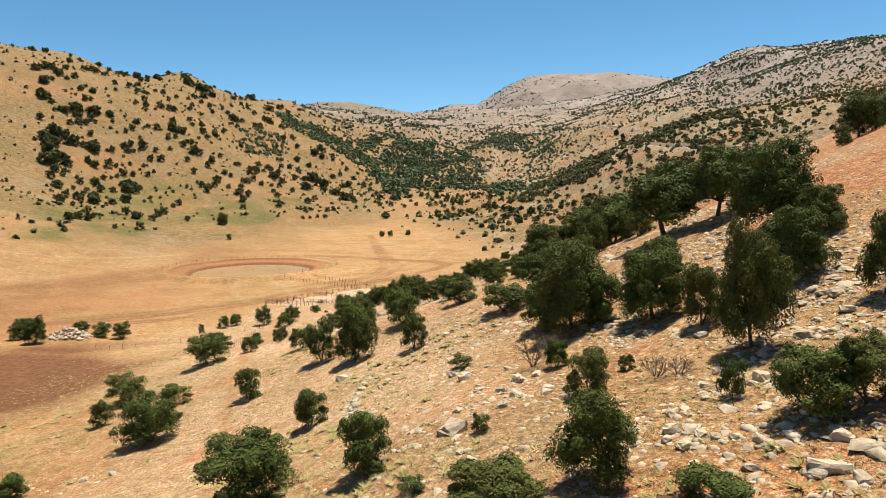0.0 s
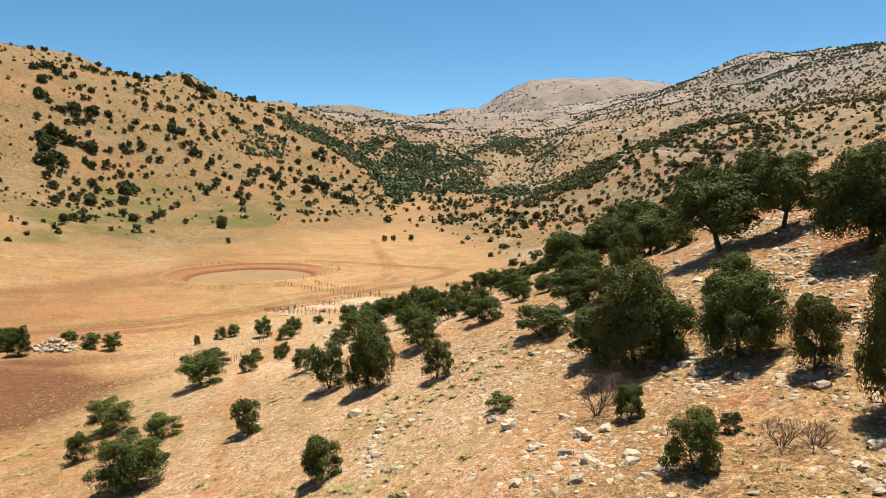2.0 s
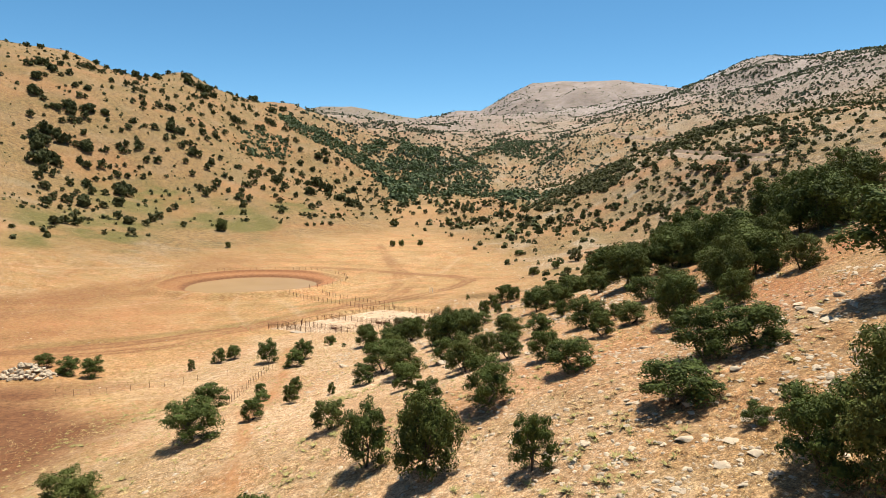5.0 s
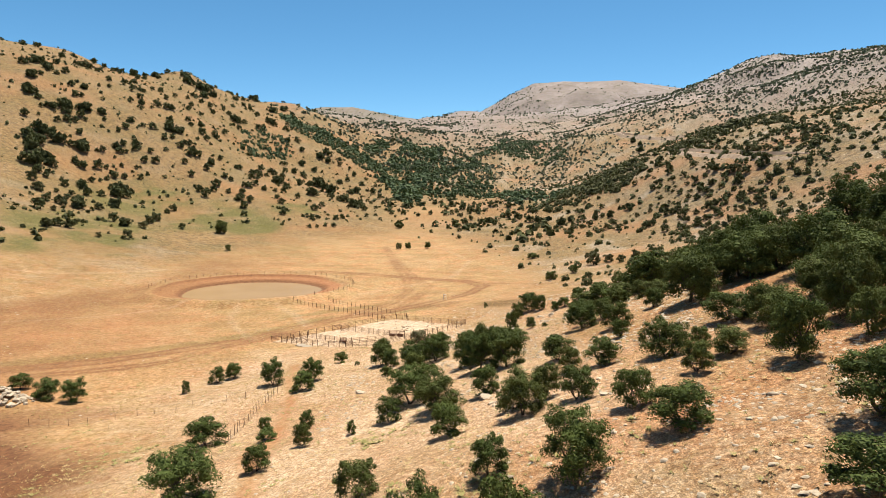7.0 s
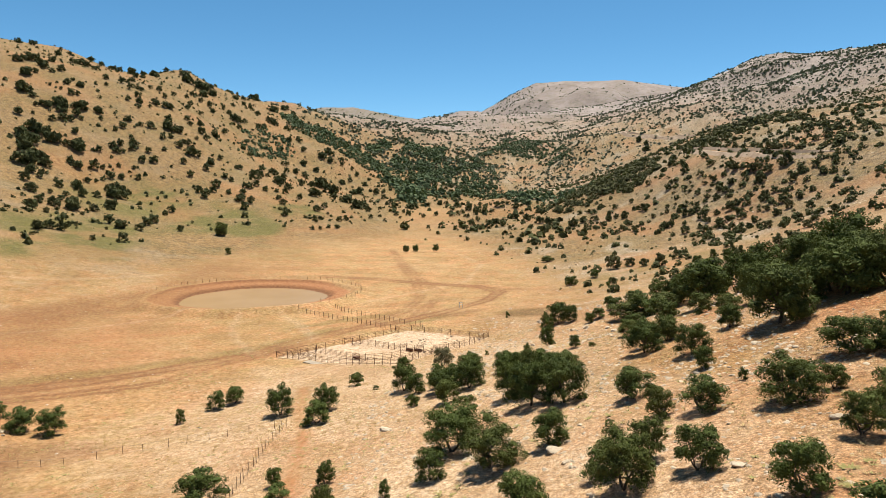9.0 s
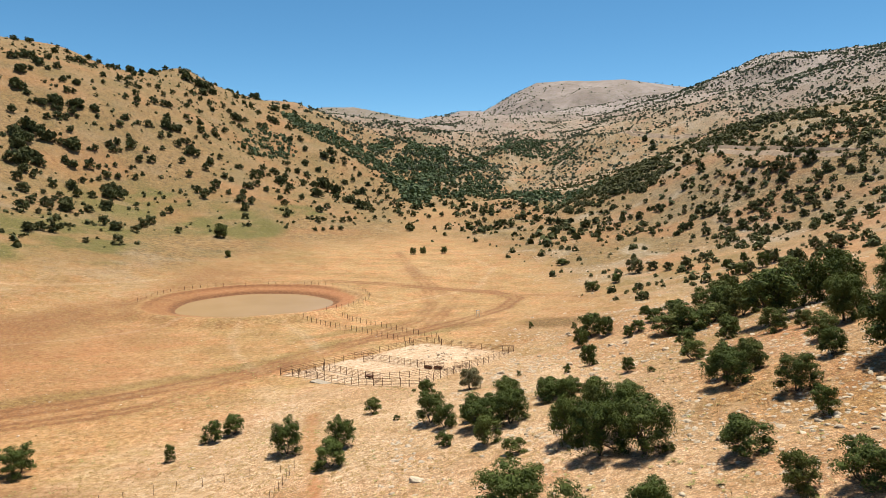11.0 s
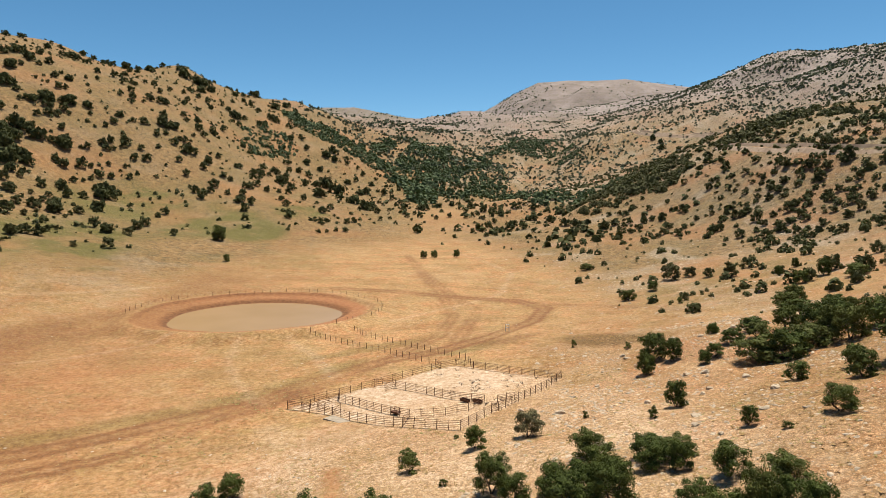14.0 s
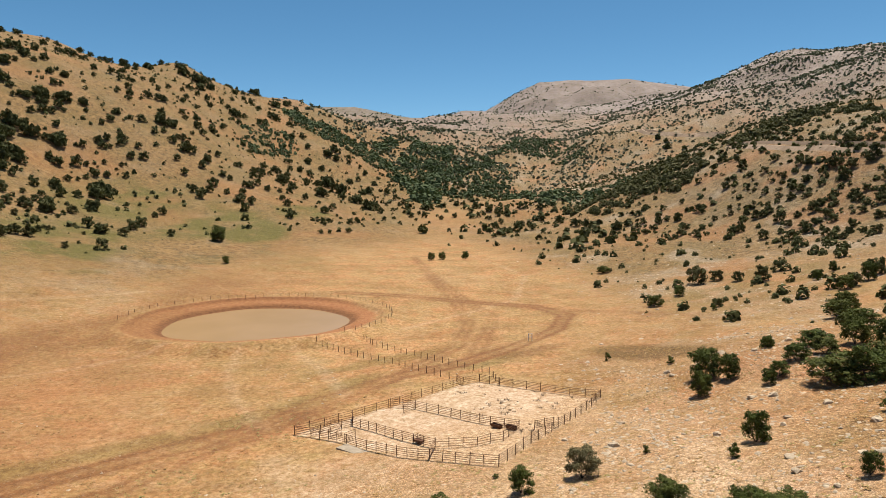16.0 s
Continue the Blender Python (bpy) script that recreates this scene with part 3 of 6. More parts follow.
fields["green"] = np.clip(0.45 * (1 - step(1.0, 4.5, verge + 1.5 * wob)) + 0.6 * blob(GX, GY, -24, 247, 9, 3, 40) + 0.9 * blob(GX, GY, 7, 241, 13, 5.5, -45) + 0.5 * blob(GX, GY, 31, 182, 13, 22, -10) * step(0.0, 0.35, rough(GX, GY, 4, 109)) + 1.25 * foot * (0.2 + 0.8 * step(-0.3, 0.2, rough(GX, GY, 16, 81))) + 0.26 * step(-50, -140, GX) * step(0.2, 1, flat) * (0.5 + 0.5 * step(-0.3, 0.3, rough(GX, GY, 16, 85))) + 0.3 * step(0.1, 0.6, rough(GX, GY, 25, 83)) * step(0.3, 1, flat) * step(120, 300, GY) + 0.42 * step(0.0, 0.4, rough(GX, GY, 9, 107)) * step(130, 80, GY) * step(-70, -40, GX) * step(25, 5, GX) + 0.45 * blob(GX, GY, -47, 250, 18, 3, 35) + 0.4 * blob(GX, GY, 14, 172, 13, 10, 20) * step(-0.1, 0.4, rough(GX, GY, 5, 79)) + 0.5 * blob(GX, GY, 60, 300, 26, 42, -20) * step(-0.3, 0.2, rough(GX, GY, 7, 87)) + 0.25 * step(-90, -170, GX) * step(0.2, 1, flat) * step(-0.2, 0.3, rough(GX, GY, 12, 89)), 0, 1)
band = np.exp(-((GX - 26 - 0.12 * (GY - 60)) / 16) ** 2) * step(130, 60, GY)
fields["stone"] = np.clip((1 - flat) * (0.08 + 0.92 * step(0.0, 0.42, rough(GX, GY, 17, 91))) * (0.3 + 0.3 * step(-60, 30, GX)) + 0.45 * band * step(-0.2, 0.3, rough(GX, GY, 9, 94)) + 0.12 * step(60, 120, GX) * step(200, 300, GY), 0, 1) * (1 - 0.55 * step(300, 500, GY) * step(60, -60, GX))
fields["rubble"] = np.clip(near_rubble + 0.5 * (1 - flat) + 0.6 * blob(GX, GY, 8, 226, 26, 16, 20), 0, 1)
fields["hill"] = (1 - flat) * np.clip(step(260, 420, GY) + 0.25, 0, 1)
fields["upslope"] = near_rubble * step(-5, 10, GX) * (1 - 0.4 * stony_spur * step(185, 205, GY) * step(25, 10, GX))
fields["flank"] = (1 - flat) * step(60, 130, GX) * step(220, 290, GY) * step(1300, 900, GY)
# limestone tone and its painted haze, growing with distance
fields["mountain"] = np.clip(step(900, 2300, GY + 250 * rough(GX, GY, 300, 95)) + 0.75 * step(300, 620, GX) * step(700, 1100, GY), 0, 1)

for key in ("pale", "stone", "rubble"):
    fields[key] = fields[key] * (1 - 0.85 * trails)
ny, nx = GX.shape
idx = np.arange(nx * ny).reshape(ny, nx)
quads = np.stack([idx[:-1, :-1], idx[:-1, 1:], idx[1:, 1:], idx[1:, :-1]], -1).reshape(-1, 4)
ground_mesh = bpy.data.meshes.new("ground")
ground_mesh.vertices.add(nx * ny)
ground_mesh.vertices.foreach_set("co", np.stack([GX, GY, GZ], -1).ravel())
ground_mesh.loops.add(quads.size)
ground_mesh.loops.foreach_set("vertex_index", quads.ravel())
ground_mesh.polygons.add(len(quads))
ground_mesh.polygons.foreach_set("loop_start", np.arange(0, quads.size, 4))
ground_mesh.polygons.foreach_set("use_smooth", np.ones(len(quads), bool))
ground_mesh.update(calc_edges=True)
for name_, values in fields.items():
    ground_mesh.attributes.new(name_, "FLOAT", "POINT").data.foreach_set("value", values.ravel().astype(np.float32))
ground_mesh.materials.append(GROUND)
ground = tagged(new("ground", ground_mesh), "dry straw-coloured valley floor rising into stony scrub hills", "ground", kind="structure")

# muddy water lying in the basin
ring_v = [(0.0, 0.0, 0.0)]
for k in range(96):
    a = 2 * math.pi * k / 96
    rr = (WATER_R + 0.9) * (1 + 0.025 * math.sin(2 * a + 0.6) + 0.02 * math.sin(3 * a + 2) + 0.012 * math.sin(7 * a))
    ring_v.append((rr * math.cos(a), rr * math.sin(a), 0))
pond = new("pond_water", mesh_from("pond_water", ring_v, [(0, 1 + k, 1 + (k + 1) % 96) for k in range(96)], WATER))
pond.location = (*POND, WATER_Z)
tagged(pond, "still muddy tan water in a round pond", "water", kind="structure")


# ---- trees and shrubs ----
rng = np.random.default_rng(7)


def leaf_cloud(r, lobes, count, size, inner=0.72):
    """Bent leaf sprays over the lobes (centre, radii); returns vertices and faces."""
    vol = np.array([(lo[1][0] * lo[1][2]) ** 0.85 for lo in lobes])
    which = r.choice(len(lobes), count, p=vol / vol.sum())
    d = r.normal(size=(count, 3))
    d[:, 2] = np.where(d[:, 2] < -0.9, -d[:, 2] * 0.5, d[:, 2])
    d /= np.linalg.norm(d, axis=1)[:, None]
    rad = inner + (1.08 - inner) * r.random(count) ** 0.6
    rad = np.where(r.random(count) < 0.06, rad * 1.16, rad)
    rad *= 1 + 0.12 * np.sin(d[:, 0] * 7 + which) * np.cos(d[:, 1] * 6 + d[:, 2] * 5)
    c = np.array([lo[0] for lo in lobes])[which]
    s = np.array([lo[1] for lo in lobes])[which]
    p = c + d * s * rad[:, None]
    nrm = d + r.normal(size=(count, 3)) * 0.38 + np.array([0, 0, 0.1])
    nrm /= np.linalg.norm(nrm, axis=1)[:, None]
    t = np.cross(nrm, r.normal(size=(count, 3)))
    t /= np.linalg.norm(t, axis=1)[:, None] + 1e-9
    b = np.cross(nrm, t)
    ln = size * (0.6 + 0.8 * r.random(count))[:, None]
    wd = ln * (0.38 + 0.25 * r.random(count))[:, None]
    v = np.stack([p - t * ln * 0.8 + b * wd, p - t * ln * 0.8 - b * wd, p + t * ln * 1.2 - nrm * ln * 0.2], 1)
    f = np.arange(count)[:, None] * 3 + np.array([0, 1, 2])
    return v.reshape(-1, 3), f


def lobes_for(r, height, width, n, low):
    """Uneven crown lobes inside a dome of that height and width, from the height low upwards."""
    out = []
    rise = height - low
    out.append(((0, 0, low + rise * 0.5), (width * 0.31, width * 0.31, rise * 0.40)))
    for k in range(n):
        a = 2.4 * k + 0.9 * r.random()
        up = (k + r.random()) / n
        q = width * 0.5 * (0.60 + 0.22 * r.random()) * math.sqrt(1 - ((up - 0.3) / 0.85) ** 2)
        rr = width * (0.13 + 0.09 * r.random())
        zz = low + rise * (0.05 + 0.78 * up) * (0.94 + 0.12 * r.random())
        out.append(((q * math.cos(a), q * math.sin(a), zz), (rr, rr * (0.8 + 0.4 * r.random()), rr * (0.75 + 0.4 * r.random()))))
    # smaller tufts of foliage that break the outline
    for k in range(3 * n):
        c, rad = out[int(r.integers(1, n + 1))]
        d = r.normal(size=3)
        d[2] = abs(d[2]) * 0.9 - 0.25
        d /= np.linalg.norm(d)
        rr = width * (0.045 + 0.06 * r.random())
        out.append((tuple(np.array(c) + d * np.array(rad) * 0.92), (rr, rr, rr * 0.85)))
    return out


BALL = bmesh.new()
bmesh.ops.create_icosphere(BALL, subdivisions=1, radius=1.0)
BALL_V, BALL_F = np.array([v.co[:] for v in BALL.verts]), np.array([[v.index for v in f.verts] for f in BALL.faces])
BALL.free()


def crown_mesh(r, lobes, count, size, material, inner=0.72):
    """Leaf sprays round shaded inner masses of foliage."""
    lv, lf = leaf_cloud(r, lobes, count, size, inner)
    verts, faces = [lv], [tuple(f) for f in lf]
    at = len(lv)
    for c, rad in lobes[:max(1, len(lobes) // 3)]:
        v = BALL_V * (1 + 0.14 * r.normal(size=BALL_V.shape)) * np.array(rad) * 0.46 + np.array(c) + np.array((0, 0, rad[2] * 0.25))
        verts.append(v)
        faces += [tuple(f + at) for f in BALL_F]
        at += len(v)
    verts = np.concatenate(verts)
    verts[:, 2] = np.maximum(verts[:, 2], 0.02)
    return mesh_from("crown", verts, faces, material)


def tube(verts, faces, pts, radii, sides=6):
    """A tapering limb along pts, added to verts and faces."""
    start = len(verts)
    for k, (p, rad) in enumerate(zip(pts, radii)):
        q = pts[min(k + 1, len(pts) - 1)] if k + 1 < len(pts) else p + (p - pts[k - 1])
        w = (q - p).normalized()
        a = w.orthogonal().normalized()
        b = w.cross(a)
        for s in range(sides):
            t = 2 * math.pi * s / sides
            verts.append(p + (a * math.cos(t) + b * math.sin(t)) * rad)
    for k in range(len(pts) - 1):
        for s in range(sides):
            i, j = start + k * sides + s, start + k * sides + (s + 1) % sides
            faces.append((i, j, j + sides, i + sides))
    faces.append(tuple(range(start + (len(pts) - 1) * sides, start + len(pts) * sides)))


def trunk_mesh(seed, height, width, lobes, stems):
    r = random.Random(seed)
    verts, faces = [], []
    for s in range(stems):
        a = r.uniform(0, 6.28)
        foot_ = Vector((math.cos(a), math.sin(a), 0)) * (0.12 * (stems > 1))
        fork = foot_ + Vector((math.cos(a), math.sin(a), 0)) * width * 0.06 * stems + Vector((0, 0, height * 0.26))
        thick = height * 0.028 / stems ** 0.4
        tube(verts, faces, [foot_ - Vector((0, 0, 0.6)), foot_ + Vector((0, 0, 0.15)), (foot_ + fork) / 2 + Vector((r.uniform(-.08, .08), r.uniform(-.08, .08), 0)), fork],
             [thick * 1.5, thick * 1.15, thick, thick * 0.85])
        for lobe in lobes[s::stems]:
            c = Vector(lobe[0])
            midp = (fork + c) / 2 + Vector((r.uniform(-.15, .15), r.uniform(-.15, .15), r.uniform(-.2, .1)))
            tube(verts, faces, [fork, midp, c + Vector((0, 0, lobe[1][2] * 0.4))], [thick * 0.6, thick * 0.4, thick * 0.12], 5)
    return mesh_from("trunk", verts, faces, BARK, True)


# size classes: height, width, lobes, leaf sprays, spray length, bare stem, stems
CLASSES = {"large": (7.5, 7.5, 20, 13000, 0.145, 0.6, 1), "tall": (7.5, 6.5, 15, 11000, 0.14, 1.9, 1), "medium": (4.8, 4.8, 15, 9600, 0.087, 0.32, 2), "small": (3.2, 3.1, 11, 6200, 0.073, 0.14, 3), "low": (1.6, 1.9, 7, 1900, 0.068, 0.0, 3)}
THIN = {"large": (5200, 0.21), "tall": (4800, 0.2), "medium": (3400, 0.16), "small": (2400, 0.125), "low": (1000, 0.095)}
FINE = {"large": (26000, 0.112), "tall": (20000, 0.112), "medium": (15000, 0.084), "small": (11000, 0.066), "low": (4000, 0.05)}
MODELS = {}
for cls, (h_, w_, n_, count_, size_, low_, stems_) in CLASSES.items():
    for v_ in range(4):
        rr_ = np.random.default_rng(100 + v_ + 10 * len(MODELS))
        lobes_ = lobes_for(rr_, h_, w_, n_, low_)
        MODELS[cls, v_] = (trunk_mesh(v_ + 5, h_, w_, lobes_[:n_ + 1], stems_), crown_mesh(rr_, lobes_, count_, size_, LEAF), crown_mesh(rr_, lobes_, count_, size_, LEAF_GREY), crown_mesh(rr_, lobes_, *FINE[cls], LEAF), crown_mesh(rr_, lobes_, *THIN[cls], LEAF), h_, w_)

TREE_LABEL = {"tall": "tall dark green oak with a bare trunk below its crown", "large": "large dark green oak tree with a dense rounded crown", "medium": "bushy dark green oak on the stony slope",
              "small": "small rounded evergreen oak shrub on dry ground", "low": "low green shrub among dry grass and stones"}


BARE_TRUNKS = [(27.4, 81), (32.5, 77.6), (26.6, 174.8)]


def plant(x, y, height, width, grey=False):
    cls = "tall" if (x, y) in BARE_TRUNKS else "large" if height > 5.9 else "medium" if height > 3.9 else "small" if height > 2.2 else "low"
    v = int(rng.integers(4))
    trunk, crown, crown_grey, crown_fine, crown_thin, h, w = MODELS[cls, v]
    tree = new("oak_tree" if height > 3.9 else "oak_shrub")
    turn = rng.random() * 360
    tree.matrix_basis = pose(x, y, gz(x, y) - 0.05, 0, 0, turn) @ Matrix.Diagonal((0.93 * width / w, 0.93 * width / w, 1.0 * height / h, 1))
    part("trunk", trunk, tree)
    part("crown", crown_grey if grey else crown_fine if y < 70 else crown if y < 172 else crown_thin, tree)
    return tagged(tree, "grey-green olive-like shrub beside the cattle pen" if grey else TREE_LABEL[cls], "tree" if height > 3.9 else "shrub", "oaks on the near slope and plain")


# x, y, height, width
TREES_CLOSE = [(-22.7, 74, 3.9, 3.5), (-42, 78, 3.5, 3), (-30.7, 66.4, 5, 6.3), (-11.7, 55.3, 3.5, 3.1), (-4.6, 36.1, 3.8, 3.4), (-12.1, 38.8, 4.5, 6.3), (8.9, 39.1, 3.1, 2.7), (6.6, 27.5, 4.1, 3.8), (8.5, 48.6, 2.4, 1.9), (12.1, 42.7, 1.2, 1.2), (14.8, 32.9, 2.2, 1.7), (16.5, 28.5, 3.5, 3.7), (18.7, 28.2, 3.5, 3.4), (18.8, 39.4, 7.3, 4.4), (26.3, 49.2, 5.6, 5.2), (18.7, 46.9, 4.6, 3.2), (17, 52.6, 6.1, 5.8), (32.5, 77.6, 7.6, 7.3), (31.7, 62.7, 8.3, 8.1),
    (32.6, 56.8, 4.5, 4.4), (27.5, 40.4, 5.4, 2.8), (2, 27.4, 2.4, 4.2), (-1.6, 31.2, 0.8, 1.6), (10, 23.7, 1.5, 3.1)]
TREES_CLOSE_B = [(2.1, 37, 1.2, 1.3), (-39, 56.6, 2.5, 2.9)]
TREES_SLOPE = [(-44, 88.7, 4.4, 5.9), (-33.8, 79.9, 2.8, 4.2), (-37.7, 102.7, 4.9, 7.2), (-32.4, 107.6, 3, 2.9), (-29.4, 114.4, 2.8, 2.2), (-20.7, 93.5, 3.4, 3.6), (-15.6, 81.8, 5.5, 4.1), (-10.6, 77.4, 6.3, 5.2), (-10.8, 89.9, 3.2, 2.9), (-3.4, 72.5, 4.2, 3.1), (-5.4, 86.3, 4.8, 4.9), (-14.8, 116.8, 4.6, 5.7), (7.1, 75.1, 3.5, 5.6), (11.8, 82.6, 4.7, 5.9), (15, 80.4, 3.8, 5.4), (9.8, 62, 4.8, 5), (11.4, 57.6, 7.4, 6.6), (13.4, 56.4, 4.6, 4.4), (26.2, 113.1, 4.8, 7), (29.3, 111.2, 6.3, 7.6), (30.9, 103.4, 4.3, 4.5)]
TREES_SLOPE_B = [(21.7, 64.5, 3.9, 4.2), (27.4, 81, 8.2, 10), (44, 127.7, 8.4, 9.9), (1.5, 58, 1.2, 2.4), (9.7, 68.8, 1.4, 2), (44.1, 122.6, 8.6, 10.3), (47.8, 144, 8.3, 9.4), (34.4, 147.2, 8.6, 8.6), (60.3, 142.7, 8.2, 10.3), (61.5, 131.7, 5.6, 6.6)]
TREES_BELOW = [(-59.8, 159.5, 2.5, 1.5), (-57, 167.9, 3.3, 3.2), (-55, 170.8, 3.4, 3.3), (-43.1, 155, 4.6, 4.2), (-36.6, 149.2, 3.4, 4.2), (-36.4, 156, 4, 3.8), (-34.1, 171.5, 2.2, 2.9),
    (-30, 165.5, 0.9, 1.1), (-25.1, 161.1, 4.5, 4.3), (-23.2, 157.4, 3.4, 3.3), (-23.6, 151, 1.6, 1.6), (-15.3, 152, 4.5, 4.7), (-19.3, 153.5, 4.1, 4.8), (-18.1, 124.3, 5.1, 6.6), (-9.2, 117.9, 3.6, 3.5), (-20.2, 117.5, 3.1, 3), (-24.2, 115.6, 1.7, 1.4), (-30.7, 123.1, 2.5, 1.9), (-36.4, 125.4, 2.3, 2), (-34.9, 120.5, 1.6, 3.1), (-43.2, 123.6, 3.7, 5.2), (-8.8, 134.2, 5.6, 5.7),
    (-5.4, 131.4, 5.4, 5.5)]
TREES_BELOW_B = [(-10.8, 140.4, 5, 4.1), (0.1, 124.6, 3.4, 4.4), (-0.1, 116.3, 3, 2.9), (3.3, 114.8, 3.2, 4), (-7.2, 106.3, 2.9, 3), (-4.3, 106.5, 3.7, 3), (-2.1, 102.2, 3.4, 3.4), (0.9, 95.3, 3.4, 3.3), (8.8, 111.2, 4.1, 5.1), (12.5, 111.8, 2.3, 2), (8.1, 101.4, 3.1, 3), (18.7, 119.4, 3.7, 5.6), (9.2, 120.5, 1.2, 1), (8.7, 128.6, 2.7, 2.4), (10.2, 135.8, 4, 4.2), (7.1, 143.7, 4.4, 5), (11.2, 147.3, 3.5, 3.4), (17.7, 143.1, 3.3, 2.9), (22.6, 164.7, 3.6, 4), (20.8, 136.6, 7.5, 7.9)]
TREES_BELOW_C = [(30.1, 139, 7, 8.8), (35.1, 155.8, 7.6, 9.1), (2.4, 89.2, 3.4, 4.6), (-6.8, 102.9, 4.4, 4.5), (-13.6, 103.8, 3.5, 3.8), (12.3, 104.4, 2.9, 3.8), (14.9, 97.9, 5.6, 5), (21.1, 116.3, 3.8, 4.9), (24, 106, 6.5, 5.2), (21.5, 98.9, 4.3, 3.7), (33.3, 128.3, 7.4, 8.6), (26.9, 115.8, 5.5, 6.1), (33.7, 122.1, 6, 6.6), (35.6, 120.4, 5.8, 5.8), (33.6, 138.2, 6.7, 6.1), (30.6, 143.4, 6.5, 6.5), (25.9, 142.5, 5.7, 6.4)]
TREES_PEN = [(-26, 176.6, 3.1, 2.7), (-14.4, 165.2, 3.6, 4.3), (-10.6, 183.7, 1, 0.9), (-4, 175.9, 1.5, 1.3), (0.4, 180.2, 3.9, 3.3), (-9.3, 161.8, 2.9, 3.3),
    (-6.8, 159.9, 2.4, 4.1), (2, 163.5, 2.3, 1.9), (16.4, 180.6, 2.6, 3.2), (4.5, 206.1, 4, 3.4), (8.3, 213.9, 5.2, 5.5), (10.7, 210.6, 4.1, 3.6),
    (-1.2, 239, 1.8, 1.4), (7.5, 227.8, 1.5, 1.5), (13.4, 203.7, 2.6, 2.3), (15.9, 205.5, 2.6, 3), (23.3, 224, 1.7, 2.2), (20, 199, 4.1, 8), (23.5, 196.7, 4.8, 7), (20.7, 209.9, 2.9, 4), (32.6, 205.4, 5.3, 5.1), (-34.4, 175.9, 1.5, 2.7), (28.9, 302.5, 3.8, 4.7), (39.8, 313.6, 3.7, 3.9)]
TREES_PEN_B = [(31.2, 375.8, 3.3, 5.6), (36.4, 278.8, 1.8, 1.8), (-39.8, 427.8, 4, 3.9), (-34.5, 430.4, 4, 3.9), (-23, 433.3, 4.1, 3.9), (-130.9, 400.9, 3.7, 3.5),
    (-151.2, 450.4, 7.9, 7.7), (-28.3, 181.5, 0.5, 0.9), (27.4, 216.5, 2.9, 5.7), (49.1, 246.3, 4.3, 6.6), (43.2, 228.9, 3.8, 6.3), (28.2, 199, 4, 6.8), (19.7, 172.7, 3.8, 3.7), (9.8, 160.7, 3, 3.9), (8.4, 147.5, 4.1, 3.4), (11.9, 149.8, 3.4, 2.5), (26.6, 174.8, 8.7, 9.2), (37.3, 184.4, 7.9, 6.8), (24.4, 160.8, 2.7, 2.6), (-9.6, 158.7, 3.2, 3.8), (-7.6, 156.6, 3.1, 2.7), (-15.1, 156.3, 4.4, 4.2), (-17, 155.8, 3.7, 3.6)]
TREES_PEN_C = [(-19.3, 157.8, 3.2, 3.7), (-18.6, 146.4, 3.5, 3.5), (-23, 149.4, 1.7, 1.8), (-16.1, 141, 2, 2.8), (-8.2, 139.7, 5.7, 4.2), (-6, 138, 5.1, 4)]
TREES_FLANK = [(42, 183, 7.5, 8), (26.5, 155.5, 6, 5.2), (20.5, 149.5, 3.3, 4), (20.1, 112, 4.6, 5.7), (17.5, 104, 4.6, 3.8), (-9.6, 148, 2.6, 3.1), (22.4, 222.6, 2.4, 2.4), (25.5, 210.6, 2.8, 4.5), (52.7, 249.9, 5.3, 5.3), (31.4, 212.5, 4.7, 4.7), (32.6, 201.2, 5.3, 4.8), (32.8, 196.3, 5.6, 5.6), (42.8, 219.1, 3.4, 4.5), (45.4, 216.3, 3.4, 5.1), (23.1, 180.0, 3.2, 3.2),
    (-4.9, 152.2, 3.3, 3.6), (-2.4, 147.6, 2.7, 4.0), (4.0, 159.5, 0.8, 1.2), (67.9, 274.7, 4.0, 4.5), (76.6, 279.2, 5.0, 4.2), (78.0, 266.6, 3.5, 6.4), (71.7, 293.8, 3.2, 2.5), (81.1, 302.6, 3.3, 2.6), (38, 208, 4.5, 5.5), (39, 199, 5, 6), (47, 224, 4, 5)]
TREES_GREY = [(-19, 179.3, 3.9, 3.8)]
TREES_PLAIN = [(64, 102, 6.5, 6.5), (71, 109, 6, 6), (58, 96, 3.2, 3), (-82.6, 156, 3.8, 5), (-91, 162, 3.2, 4), (-77.6, 155.5, 4.2, 4.6), (-92.5, 146, 6, 5), (-99, 151, 4.2, 5), (-104, 160, 4, 5)]
for row in TREES_CLOSE + TREES_CLOSE_B + TREES_SLOPE + TREES_SLOPE_B + TREES_BELOW + TREES_BELOW_B + TREES_BELOW_C + TREES_PEN + TREES_PEN_B + TREES_PEN_C + TREES_FLANK + TREES_PLAIN:
    plant(*row)
for row in TREES_GREY:
    plant(*row, True)

